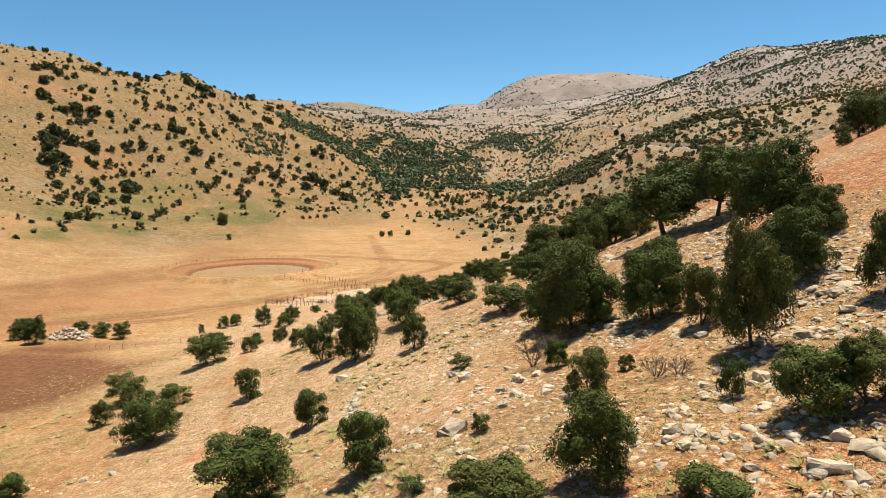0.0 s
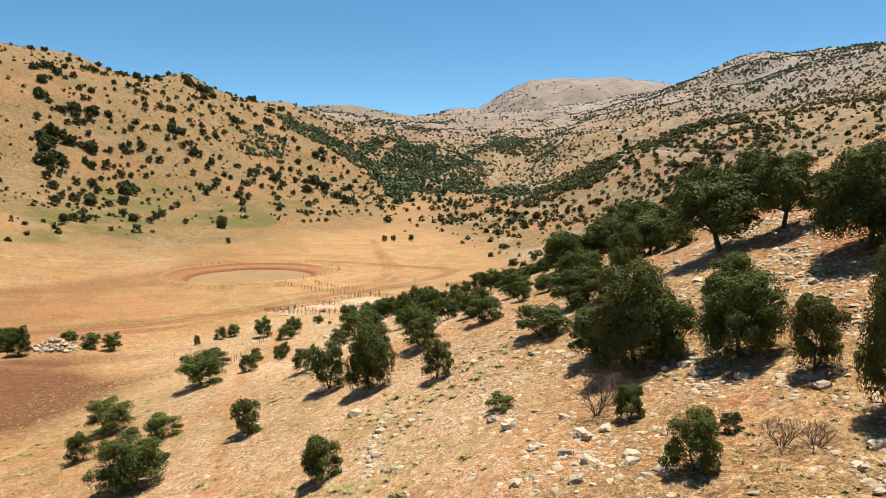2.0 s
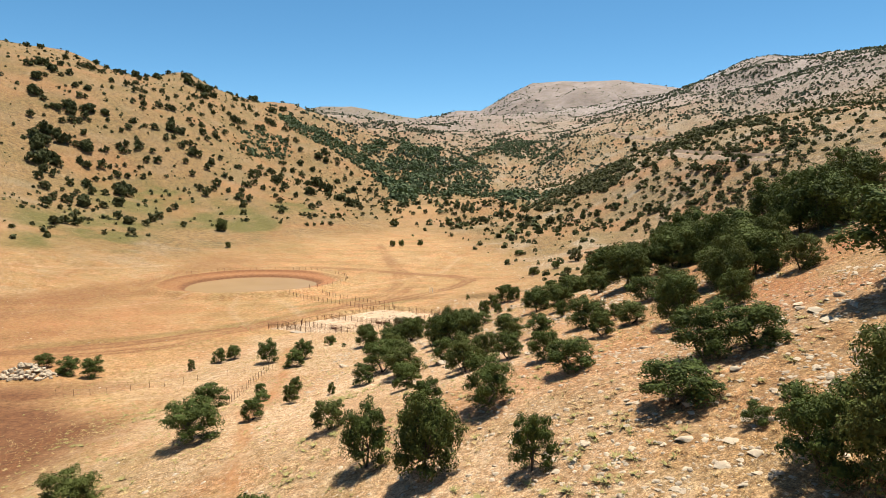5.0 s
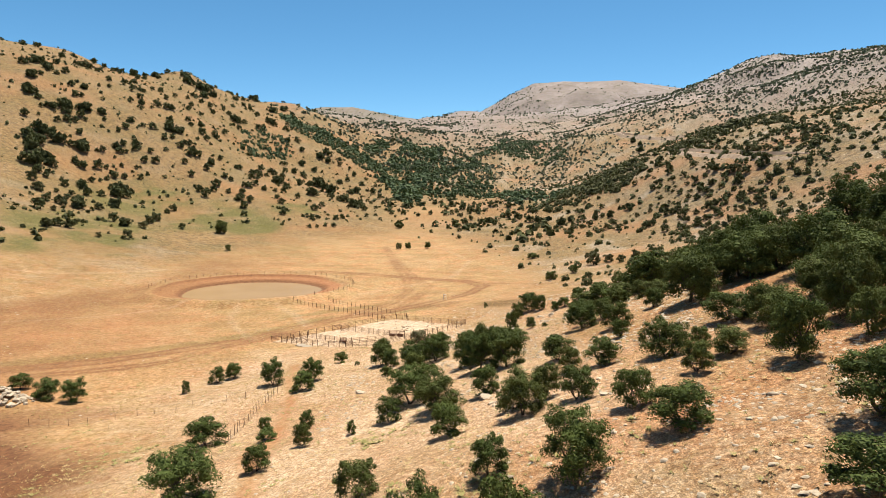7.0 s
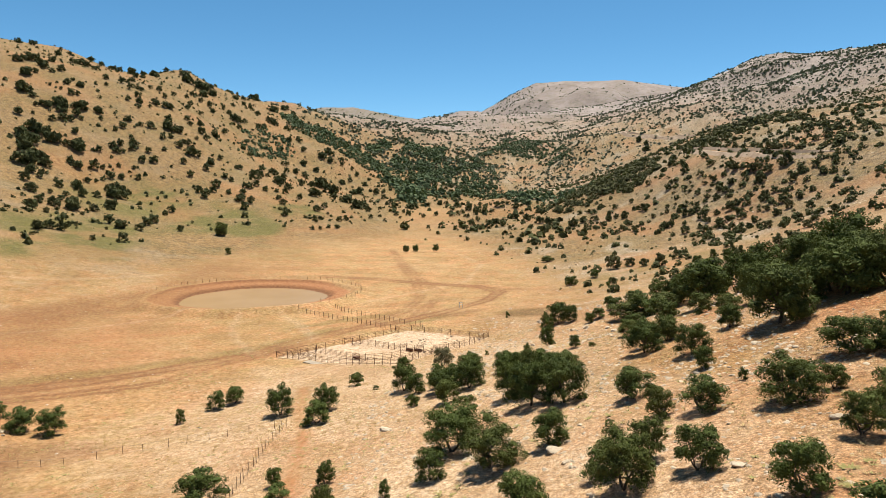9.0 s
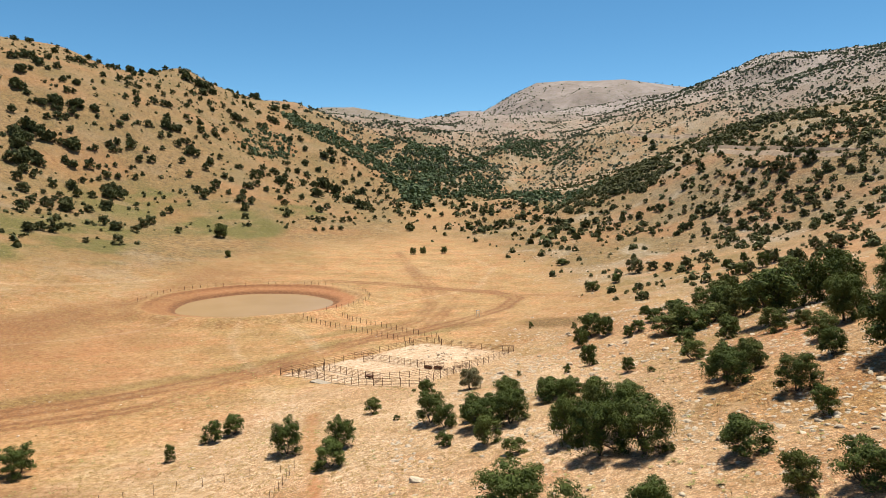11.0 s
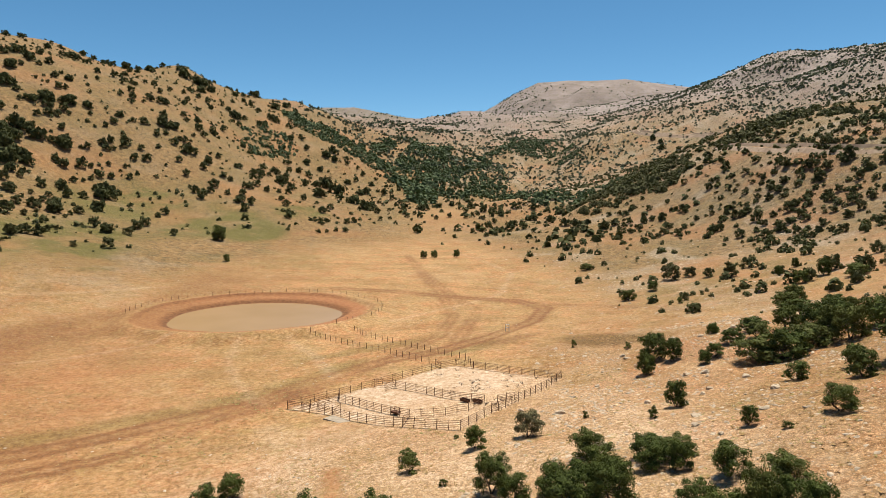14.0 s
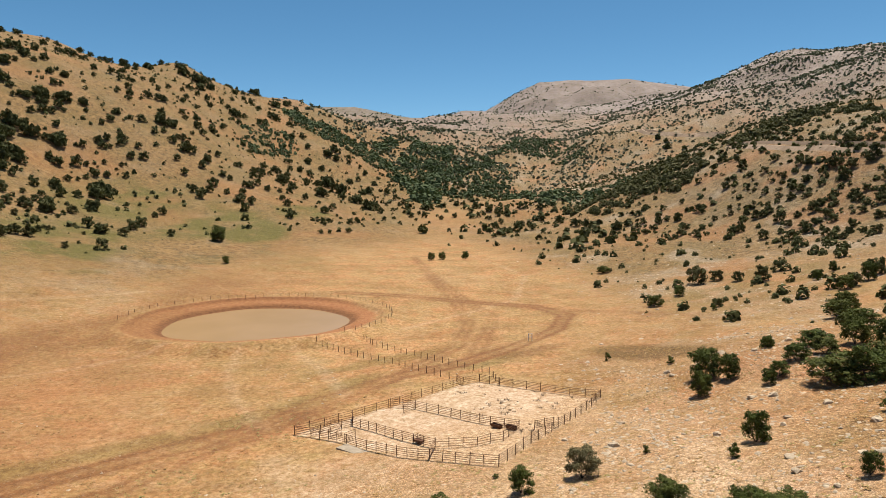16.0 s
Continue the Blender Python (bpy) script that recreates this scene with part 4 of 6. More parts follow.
# shrubs that stand out on the hillsides: x, y, width
HILL_LEFT_A = [(-462, 760, 9.6), (-459, 777, 9.8), (-381, 632, 10.0), (-377, 646, 11.3), (-364, 638, 11.1), (-374, 669, 7.0), (-406, 737, 9.0),
    (-452, 821, 4.4), (-422, 785, 5.5), (-374, 703, 8.5), (-368, 714, 11.0), (-416, 818, 9.9), (-380, 768, 6.6), (-360, 608, 12.7), (-358, 618, 5.4),
    (-354, 634, 5.5), (-353, 646, 6.7), (-336, 624, 6.4), (-331, 632, 9.6), (-347, 580, 12.1), (-356, 712, 8.5), (-335, 684, 8.1), (-368, 762, 5.2),
    (-371, 777, 6.6), (-368, 783, 6.7), (-364, 802, 12.2), (-357, 814, 6.8), (-364, 852, 11.5), (-362, 891, 7.5), (-323, 693, 6.9), (-326, 718, 8.4),
    (-347, 774, 6.5), (-342, 582, 6.0)]
HILL_LEFT_B = [(-337, 577, 6.0), (-340, 616, 2.6), (-340, 606, 3.1), (-332, 607, 3.1), (-323, 606, 6.1), (-320, 611, 5.1), (-324, 572, 8.8),
    (-322, 572, 5.8), (-318, 582, 11.8), (-329, 567, 3.9), (-315, 574, 5.8), (-312, 576, 4.9), (-311, 588, 5.9), (-306, 591, 12.8), (-299, 600, 9.9),
    (-328, 545, 6.6), (-305, 580, 6.8), (-324, 555, 2.8), (-301, 579, 3.9), (-312, 559, 5.7), (-308, 566, 7.6), (-304, 570, 5.7), (-293, 593, 3.9),
    (-310, 535, 13.6), (-306, 538, 9.1), (-308, 517, 13.2), (-302, 520, 7.9), (-297, 532, 11.6), (-290, 537, 5.4), (-284, 543, 12.6), (-294, 557, 5.6),
    (-308, 548, 2.8), (-271, 566, 8.3)]
HILL_LEFT_C = [(-268, 572, 5.6), (-261, 579, 7.5), (-264, 583, 4.7), (-323, 663, 4.4), (-310, 682, 6.8), (-308, 697, 8.1), (-299, 673, 6.6),
    (-352, 838, 8.4), (-350, 798, 5.4), (-310, 725, 4.8), (-305, 733, 6.0), (-291, 713, 5.8), (-297, 749, 6.1), (-284, 678, 8.8), (-278, 682, 7.7),
    (-273, 687, 8.9), (-283, 661, 4.3), (-298, 651, 5.4), (-291, 658, 6.5), (-285, 644, 4.2), (-294, 776, 5.1), (-273, 722, 5.8), (-281, 752, 6.1),
    (-338, 881, 10.2), (-324, 862, 15.7), (-312, 856, 16.9), (-304, 860, 14.1), (-308, 890, 10.2), (-296, 804, 9.2), (-292, 824, 12.1),
    (-292, 852, 11.1), (-285, 792, 6.4), (-275, 792, 7.7)]
HILL_LEFT_D = [(-265, 773, 8.7), (-264, 733, 5.9), (-278, 612, 8.0), (-278, 598, 6.8), (-271, 615, 5.0), (-265, 619, 7.0), (-279, 588, 4.8),
    (-258, 632, 12.2), (-251, 636, 11.2), (-261, 646, 7.3), (-249, 621, 5.0), (-252, 612, 5.9), (-259, 684, 6.6), (-252, 674, 5.4), (-248, 692, 8.8),
    (-240, 669, 7.4), (-235, 687, 9.8), (-236, 645, 4.1), (-233, 660, 6.3), (-239, 624, 4.9), (-235, 625, 5.9), (-238, 611, 6.8), (-301, 508, 14.6),
    (-289, 503, 12.6), (-288, 487, 13.9), (-283, 497, 9.9), (-284, 538, 10.7), (-277, 549, 3.6), (-274, 552, 5.4), (-266, 562, 6.4), (-263, 566, 3.7),
    (-260, 575, 6.5), (-251, 582, 5.6)]
HILL_LEFT_E = [(-244, 595, 4.7), (-226, 608, 12.4), (-226, 588, 5.5), (-249, 566, 6.3), (-243, 572, 7.3), (-278, 520, 6.0), (-272, 519, 7.7),
    (-267, 530, 7.8), (-264, 536, 4.3), (-258, 547, 3.5), (-249, 553, 3.5), (-210, 593, 6.4), (-209, 607, 10.4), (-211, 630, 5.9), (-279, 482, 9.6),
    (-274, 478, 4.7), (-274, 463, 6.9), (-260, 448, 8.8), (-262, 478, 5.5), (-268, 485, 3.2), (-258, 489, 9.5), (-260, 508, 4.9), (-258, 515, 3.3),
    (-257, 522, 4.2), (-255, 530, 6.0), (-250, 535, 5.1), (-242, 543, 5.2), (-215, 573, 5.4), (-206, 555, 3.4), (-200, 548, 5.9), (-192, 540, 7.4),
    (-194, 569, 7.9), (-192, 556, 6.0)]
HILL_LEFT_F = [(-256, 458, 3.7), (-209, 539, 2.5), (-246, 508, 6.5), (-244, 514, 9.8), (-239, 514, 8.2), (-239, 499, 11.1), (-234, 503, 7.2),
    (-243, 487, 6.2), (-225, 469, 10.3), (-239, 434, 8.3), (-231, 438, 11.8), (-246, 452, 5.1), (-247, 478, 6.9), (-251, 466, 4.5), (-224, 447, 5.6),
    (-245, 428, 5.5), (-237, 407, 7.8), (-233, 415, 3.3), (-225, 418, 2.6), (-223, 432, 2.7), (-210, 370, 8.1), (-208, 379, 8.8), (-210, 395, 3.7),
    (-210, 402, 2.5), (-204, 424, 6.5), (-196, 418, 4.4), (-193, 420, 8.9), (-198, 409, 1.9), (-209, 421, 2.6), (-187, 424, 5.7), (-193, 446, 6.8),
    (-194, 458, 6.3), (-199, 497, 5.3)]
HILL_LEFT_G = [(-199, 486, 3.7), (-225, 519, 2.4), (-173, 445, 4.6), (-188, 376, 3.4), (-189, 388, 1.5), (-178, 386, 5.7), (-151, 450, 7.2),
    (-205, 356, 2.2), (-287, 918, 10.5), (-287, 955, 7.8), (-281, 982, 14.4), (-258, 804, 6.5), (-268, 816, 5.3), (-268, 850, 5.5), (-246, 792, 12.7),
    (-241, 803, 6.4), (-237, 771, 6.1), (-236, 720, 6.9), (-272, 908, 8.8), (-262, 904, 8.8), (-244, 867, 6.9), (-223, 857, 12.3), (-230, 861, 6.9),
    (-227, 811, 9.0), (-222, 822, 9.1), (-205, 855, 8.1), (-212, 888, 5.6), (-243, 946, 13.7), (-238, 977, 12.6), (-223, 960, 9.2), (-177, 806, 8.8),
    (-185, 829, 9.1), (-194, 814, 7.7)]
HILL_LEFT_H = [(-215, 710, 5.6), (-206, 699, 4.4), (-194, 630, 5.8), (-196, 627, 3.9), (-183, 631, 6.8), (-180, 636, 8.8), (-184, 663, 7.2),
    (-176, 650, 5.0), (-182, 742, 8.1), (-173, 711, 6.6), (-167, 730, 9.0), (-168, 772, 10.8), (-160, 734, 7.9), (-154, 766, 9.5), (-155, 803, 11.2),
    (-150, 824, 11.5), (-143, 802, 9.9), (-134, 812, 6.3), (-132, 802, 5.0), (-120, 798, 4.9), (-113, 780, 6.0), (-195, 593, 6.4), (-189, 590, 4.5),
    (-182, 561, 5.1), (-174, 584, 8.9), (-171, 597, 6.4), (-179, 614, 6.6), (-176, 623, 4.8), (-175, 669, 10.3), (-163, 636, 11.6), (-153, 624, 9.4),
    (-167, 672, 7.2), (-162, 591, 5.4)]
HILL_LEFT_I = [(-155, 599, 4.5), (-149, 603, 5.5), (-170, 550, 10.0), (-162, 550, 5.8), (-173, 568, 6.0), (-161, 532, 7.2), (-155, 511, 5.3),
    (-141, 564, 5.9), (-148, 577, 5.2), (-133, 535, 6.3), (-136, 597, 5.4), (-136, 584, 2.2), (-149, 669, 7.1), (-144, 683, 9.4), (-137, 700, 18.1),
    (-123, 675, 15.3), (-129, 627, 12.2), (-116, 645, 7.7), (-115, 593, 6.2), (-117, 572, 6.8), (-126, 598, 3.6), (-108, 569, 2.5), (-125, 580, 2.2),
    (-112, 537, 4.7), (-110, 533, 3.1), (-108, 548, 2.0), (-96, 548, 4.8), (-88, 548, 2.0), (-108, 507, 3.7), (-103, 510, 2.9), (-93, 520, 4.5),
    (-106, 646, 11.6), (-94, 621, 12.0)]
HILL_LEFT_J = [(-88, 633, 7.5), (-81, 609, 5.4), (-100, 713, 10.8), (-107, 707, 8.6), (-125, 748, 8.0), (-117, 757, 5.8), (-101, 749, 8.0),
    (-99, 774, 4.7), (-86, 719, 7.6), (-76, 691, 6.2), (-68, 678, 5.1), (-74, 634, 3.8), (-81, 658, 3.9), (-76, 577, 4.2), (-70, 591, 3.5),
    (-58, 610, 4.5), (-54, 597, 2.6), (-53, 627, 3.7), (-48, 614, 5.4), (-44, 590, 2.6), (-35, 609, 3.6), (-45, 657, 7.8), (-30, 552, 3.2)]
HILL_LEFT = HILL_LEFT_A + HILL_LEFT_B + HILL_LEFT_C + HILL_LEFT_D + HILL_LEFT_E + HILL_LEFT_F + HILL_LEFT_G + HILL_LEFT_H + HILL_LEFT_I + HILL_LEFT_J
HILL_MID_A = [(-6, 623, 4.6), (-4, 584, 4.3), (-10, 540, 3.9), (4, 586, 6.9), (2, 615, 3.6), (10, 609, 4.5), (-20, 692, 8.3), (-6, 679, 7.1),
    (-25, 620, 4.6), (-12, 635, 3.8), (4, 649, 7.7), (11, 642, 7.6), (17, 634, 5.6), (31, 660, 7.9), (24, 611, 8.1), (15, 541, 7.8), (24, 537, 6.2),
    (27, 509, 3.6), (44, 629, 7.5), (4, 520, 3.7), (-2, 520, 3.7), (10, 544, 3.1), (36, 662, 4.0), (48, 661, 7.9), (42, 541, 7.9), (48, 516, 8.2),
    (52, 502, 7.2), (40, 502, 4.3), (46, 487, 4.9), (33, 384, 2.3)]
HILL_MID = HILL_MID_A
HILL_RIGHT_A = [(293, 1126, 14.9), (300, 1102, 9.2), (314, 1286, 8.6), (290, 1070, 16.0), (304, 1039, 12.1), (144, 531, 8.2), (145, 513, 5.5),
    (156, 504, 5.5), (148, 473, 5.8), (146, 462, 2.1), (149, 449, 6.2), (150, 443, 6.1), (154, 431, 6.7), (156, 428, 6.0), (139, 465, 5.7),
    (139, 492, 7.5), (128, 485, 4.4), (123, 476, 5.7), (114, 474, 2.8), (104, 490, 3.6), (104, 465, 6.8), (104, 460, 4.7), (108, 453, 2.0),
    (103, 441, 3.9), (113, 447, 3.3), (117, 445, 2.6), (110, 438, 3.2), (128, 453, 3.4), (131, 457, 2.8), (129, 443, 4.7), (131, 446, 2.7),
    (121, 438, 2.6), (114, 420, 6.8)]
HILL_RIGHT_B = [(117, 419, 5.0), (120, 420, 5.0), (123, 428, 3.8), (136, 450, 3.4), (134, 438, 2.6), (130, 432, 4.5), (132, 424, 5.1), (137, 432, 4.6),
    (140, 447, 4.8), (138, 427, 5.8), (143, 432, 5.3), (136, 419, 3.8), (123, 401, 4.2), (117, 404, 6.0), (116, 395, 4.1), (119, 388, 5.2),
    (122, 386, 4.0), (129, 399, 6.0), (134, 403, 5.5), (129, 388, 5.2), (128, 382, 5.1), (137, 396, 3.6), (116, 380, 5.6), (116, 367, 4.8),
    (107, 376, 6.5), (100, 411, 5.4), (102, 409, 4.7), (94, 403, 4.0), (102, 388, 5.6), (87, 423, 5.5), (94, 433, 3.8), (83, 433, 5.6), (90, 444, 5.1)]
HILL_RIGHT_C = [(79, 429, 4.3), (93, 465, 6.1), (94, 492, 5.1), (90, 473, 4.8), (85, 473, 5.5), (87, 507, 3.7), (79, 481, 4.9), (75, 479, 3.5),
    (66, 483, 7.0), (72, 488, 5.0), (82, 500, 5.9), (73, 456, 3.3), (79, 466, 3.4), (63, 459, 3.3), (59, 469, 4.7), (152, 414, 6.4), (158, 420, 7.2),
    (165, 418, 5.9), (168, 419, 8.6), (160, 398, 5.6), (167, 404, 4.5), (174, 402, 5.1), (172, 393, 4.4), (150, 396, 4.9), (148, 385, 4.1),
    (145, 396, 5.5), (138, 379, 4.6), (137, 367, 5.6), (144, 370, 5.1), (152, 375, 4.1), (146, 356, 5.5), (132, 339, 5.6), (123, 316, 4.7)]
HILL_RIGHT_D = [(123, 334, 4.4), (123, 347, 5.1), (127, 368, 4.4), (170, 452, 3.6), (169, 475, 5.2), (170, 489, 4.6), (174, 443, 4.9), (178, 439, 5.6),
    (179, 429, 4.8), (171, 445, 7.7), (193, 438, 5.7), (194, 494, 3.2), (203, 461, 4.5), (212, 460, 5.3)]
HILL_RIGHT = HILL_RIGHT_A + HILL_RIGHT_B + HILL_RIGHT_C + HILL_RIGHT_D
HILL_NEAR = [(96, 274, 7.1), (71, 276, 4.3), (82, 284, 5.5), (81, 269, 5.5), (73, 259, 3.9), (73, 296, 3.0), (61, 320, 4.1), (65, 312, 5.1),
    (58, 329, 4.9), (51, 328, 7.3), (133, 328, 3.7), (99, 291, 4.1), (89, 270, 3.7), (80, 249, 3.3), (75, 322, 4.2)]
HILL_MODELS, FAR_MODELS = [], []
for v_ in range(6):
    rr_ = np.random.default_rng(400 + v_)
    lobes_ = lobes_for(rr_, 1.0, 1.2, 7, 0.0)
    HILL_MODELS.append((crown_mesh(rr_, lobes_, 560, 0.09, LEAF_FAR, 0.65), trunk_mesh(60 + v_, 1.0, 1.25, lobes_[:4], 2)))
    FAR_MODELS.append(crown_mesh(rr_, lobes_[:14], 230, 0.135, LEAF_FAR, 0.6))
def hill_shrub(x, y, size):
    crown, trunk = HILL_MODELS[int(rng.integers(6))]
    shrub = new("hillside_shrub")
    shrub.matrix_basis = pose(x, y, gz(x, y) - 0.1, 0, 0, rng.random() * 360) @ Matrix.Diagonal((size * 0.8, size * 0.8, size * rng.uniform(0.72, 1.0), 1))
    part("crown", crown, shrub), part("trunk", trunk, shrub)
    return tagged(shrub, "dark green oak bush on the dry hillside", "shrub", "bushes on the hillsides")


bushes = []
for x_, y_, w_ in HILL_LEFT + HILL_MID + [(x, y, 0.85 * w) for x, y, w in HILL_RIGHT] + HILL_NEAR:
    for k_ in range(1 if w_ < 8 else 2 if w_ < 11 else 3):
        spread = 0 if w_ < 8 else w_ * 0.28
        bushes.append((x_ + spread * rng.uniform(-1, 1), y_ + spread * rng.uniform(-1, 1), w_ if w_ < 8 else w_ * 0.68))
for row in bushes:
    if row[1] < 470:
        hill_shrub(*row)


def joined_bushes(name, rows, label):
    """Far bushes, each a turned and scaled crown, in one mesh."""
    verts, faces, at = [], [], 0
    crowns = []
    for crown in FAR_MODELS:
        co = np.zeros(len(crown.vertices) * 3)
        crown.vertices.foreach_get("co", co)
        idx_ = np.zeros(len(crown.loops), int)
        crown.loops.foreach_get("vertex_index", idx_)
        crowns.append((co.reshape(-1, 3), idx_.reshape(-1, 3)))
    for x, y, size in rows:
        co, tri = crowns[int(rng.integers(6))]
        a = rng.random() * 6.28
        c, sn, wide, tall = math.cos(a), math.sin(a), size * 0.8, size * rng.uniform(0.72, 1.0)
        verts.append(np.stack([x + wide * (c * co[:, 0] - sn * co[:, 1]), y + wide * (sn * co[:, 0] + c * co[:, 1]), gz(x, y) - 0.1 + tall * co[:, 2]], -1))
        faces.append(tri + at)
        at += len(co)
    v, f = np.concatenate(verts), np.concatenate(faces)
    me = bpy.data.meshes.new(name)
    me.vertices.add(len(v))
    me.vertices.foreach_set("co", v.ravel())
    me.loops.add(f.size)
    me.loops.foreach_set("vertex_index", f.ravel())
    me.polygons.add(len(f))
    me.polygons.foreach_set("loop_start", np.arange(0, f.size, 3))
    me.update(calc_edges=True)
    me.materials.append(LEAF_FAR)
    return tagged(new(name, me), label, "shrubs", kind="stuff")


joined_bushes("hillside_bushes", [row for row in bushes if row[1] >= 470], "dark green oak bushes high on the dry hillsides")


# hillside scrub, thickest in the gullies
# outlines in plan of the woods that fill the gullies, and how thick they stand
LEFT_BAND = [(-235, 938), (-220, 948), (-189, 936), (-170, 1049), (-136, 1030), (-93, 999), (-56, 924), (-33, 680), (-49, 654), (-78, 781),
    (-108, 814), (-140, 841), (-175, 860), (-206, 881)]
LEFT_PATCH = [(-222, 686), (-234, 777), (-224, 819), (-200, 827), (-180, 795), (-190, 759), (-205, 721), (-214, 689)]
FLOOR_WOOD = [(-98, 1071), (-89, 1126), (-54, 1346), (-11, 1383), (26, 1339), (48, 1272), (61, 1174), (75, 1083), (69, 1024), (20, 936), (-17, 913),
    (-36, 755), (-60, 786), (-89, 986)]
FAR_WOOD = [(50, 1292), (64, 1352), (109, 1482), (146, 1492), (166, 1461), (200, 1392), (203, 1240), (194, 1141), (166, 1190), (138, 1266), (90, 1286)]
KNOLL_WOOD = [(-144, 1142), (-117, 1200), (-101, 1177), (-112, 1135), (-129, 1044)]
SIDE_WOOD = [(-150, 1620), (-105, 1504), (-71, 1481), (-85, 1440), (-128, 1488)]
GULLY_WOOD = [(48, 1017), (92, 1052), (85, 698), (106, 720), (151, 772), (165, 700), (147, 583), (141, 536), (125, 520), (109, 514), (93, 536),
    (66, 514), (64, 638), (50, 670)]
CREST_WOOD = [(167, 592), (192, 601), (215, 603), (238, 598), (250, 574), (254, 560), (227, 511), (225, 544), (215, 554), (188, 538), (172, 544),
    (163, 560)]
EDGE_WOOD = [(196, 450), (222, 466), (187, 411), (185, 425)]
# bare limestone spur that breaks the gorge wood
BARE_SPUR = [(-18, 1140), (-11, 1374), (26, 1464), (42, 1329), (33, 1216), (8, 1110), (-13, 1100)]
BARE_FOOT = [(-27, 943), (-15, 1057), (8, 1100), (17, 1070), (2, 937), (-17, 923), (-25, 925)]
WOODS = [(LEFT_BAND, 0.075), (LEFT_PATCH, 0.10), (FLOOR_WOOD, 0.042), (FAR_WOOD, 0.045), (KNOLL_WOOD, 0.05), (SIDE_WOOD, 0.03), (GULLY_WOOD, 0.06), (CREST_WOOD, 0.05), (EDGE_WOOD, 0.04)]


def scrub_density(x, y):
    """Shrubs per square metre."""
    flat_ = flatness(x, y)
    base = (1 - flat_) ** 2 * (0.0058 + 0.011 * step(-0.15, 0.5, rough(x, y, 60, 41)))
    base = base * np.where(x < -60, step(6, 14, SHEET(x, y)), 1.0)
    base = base * (1 - 0.35 * step(-60, -120, x) * step(1000, 850, y))
    base = base * (1 + 0.9 * step(60, 130, x) * step(1100, 800, y))
    base = base * (1 + 0.9 * step(600, 800, y) * step(-250, -100, x) * step(1900, 1500, y))
    base = base * (1 - 0.3 * step(900, 1100, y) * step(500, 250, x) - 0.25 * step(1500, 2300, y)) * (1 + 0.35 * step(350, 600, x) * step(900, 1200, y))
    # thickets and open ground by turns on the far slopes
    far_ = step(850, 1100, y)
    base = base * (1 - far_ + far_ * (0.5 + 1.7 * step(-0.2, 0.35, rough(x, y, 75, 49))))
    return np.where(pond_radius(x, y) < 60, 0, base)


def wood_density(x, y):
    """Trees per square metre in the wooded gullies."""
    base = np.zeros(np.shape(x))
    wx, wy = x + 9 * rough(x, y, 22, 78), y + 14 * rough(x, y, 26, 79)
    for outline, thick in WOODS:
        base = np.maximum(base, thick * inside(wx, wy, outline))
    spur = np.maximum(inside(wx, wy, BARE_SPUR), 0.75 * inside(wx, wy, BARE_FOOT))
    return base * (1 - 0.85 * spur) * (0.15 + 0.85 * step(-0.42, 0.0, rough(x, y, 24, 77)))


def scatter(x0, x1, y0, y1, peak, r, density=scrub_density):
    n = int((x1 - x0) * (y1 - y0) * peak)
    x, y = x0 + (x1 - x0) * r.random(n), y0 + (y1 - y0) * r.random(n)
    keep = (r.random(n) * peak < density(x, y)) & (np.abs(x - 20) < 0.80 * y + 60)
    return x[keep], y[keep]


def shrub_soup(name, xs, ys, r, sprays, lo, hi, label, leaves=LEAF_FAR):
    """Many shrubs of that many bent sprays each, in one mesh."""
    n = len(xs)
    zs = ground_z(xs, ys)
    size = lo + (hi - lo) * r.random(n) ** 1.8
    size = size * (1 - 0.22 * step(450, 900, ys) * step(0, 100, xs)) * (1 - 0.4 * np.maximum(step(-60, -120, xs), 0.6 * step(30, 110, xs)) * step(1000, 850, ys) * (sprays < 20))
    k = sprays
    d = r.normal(size=(n, k, 3))
    d[..., 2] = np.abs(d[..., 2])
    d /= np.linalg.norm(d, axis=2)[..., None]
    rad = (0.65 + 0.4 * r.random((n, k)))[..., None]
    squash = np.stack([0.5 + 0.15 * r.random(n), 0.5 + 0.15 * r.random(n), 0.75 + 0.35 * r.random(n)], -1)[:, None]
    p = d * rad * squash * size[:, None, None] + np.stack([xs, ys, zs - 0.05 * size], -1)[:, None]
    nrm = d + 0.3 * r.normal(size=(n, k, 3))
    nrm /= np.linalg.norm(nrm, axis=2)[..., None]
    t = np.cross(nrm, r.normal(size=(n, k, 3)))
    t /= np.linalg.norm(t, axis=2)[..., None] + 1e-9
    b = np.cross(nrm, t)
    ln = (size[:, None] * (0.22 + 0.16 * r.random((n, k))) * (22.0 / k) ** 0.5)[..., None]
    v = np.stack([p - t * ln, p + b * ln * 0.75, p + t * ln - nrm * ln * 0.3, p - b * ln * 0.75], 2).reshape(-1, 3)
    f = np.arange(n * k * 4).reshape(-1, 4)
    me = bpy.data.meshes.new(name)
    me.vertices.add(len(v))
    me.vertices.foreach_set("co", v.ravel())
    me.loops.add(f.size)
    me.loops.foreach_set("vertex_index", f.ravel())
    me.polygons.add(len(f))
    me.polygons.foreach_set("loop_start", np.arange(0, f.size, 4))
    me.update(calc_edges=True)
    me.materials.append(leaves)
    return tagged(new(name, me), label, "shrubs", kind="stuff")


r1 = np.random.default_rng(11)
hx, hy = scatter(-700, 700, 255, 1000, 0.06, r1)
near_ = (hy < 430) & (hx > 0) & (hx < 200)
for x_, y_ in list(zip(hx[near_], hy[near_]))[:30]:
    hill_shrub(float(x_), float(y_), 1.4 + 3.4 * rng.random() ** 1.4)
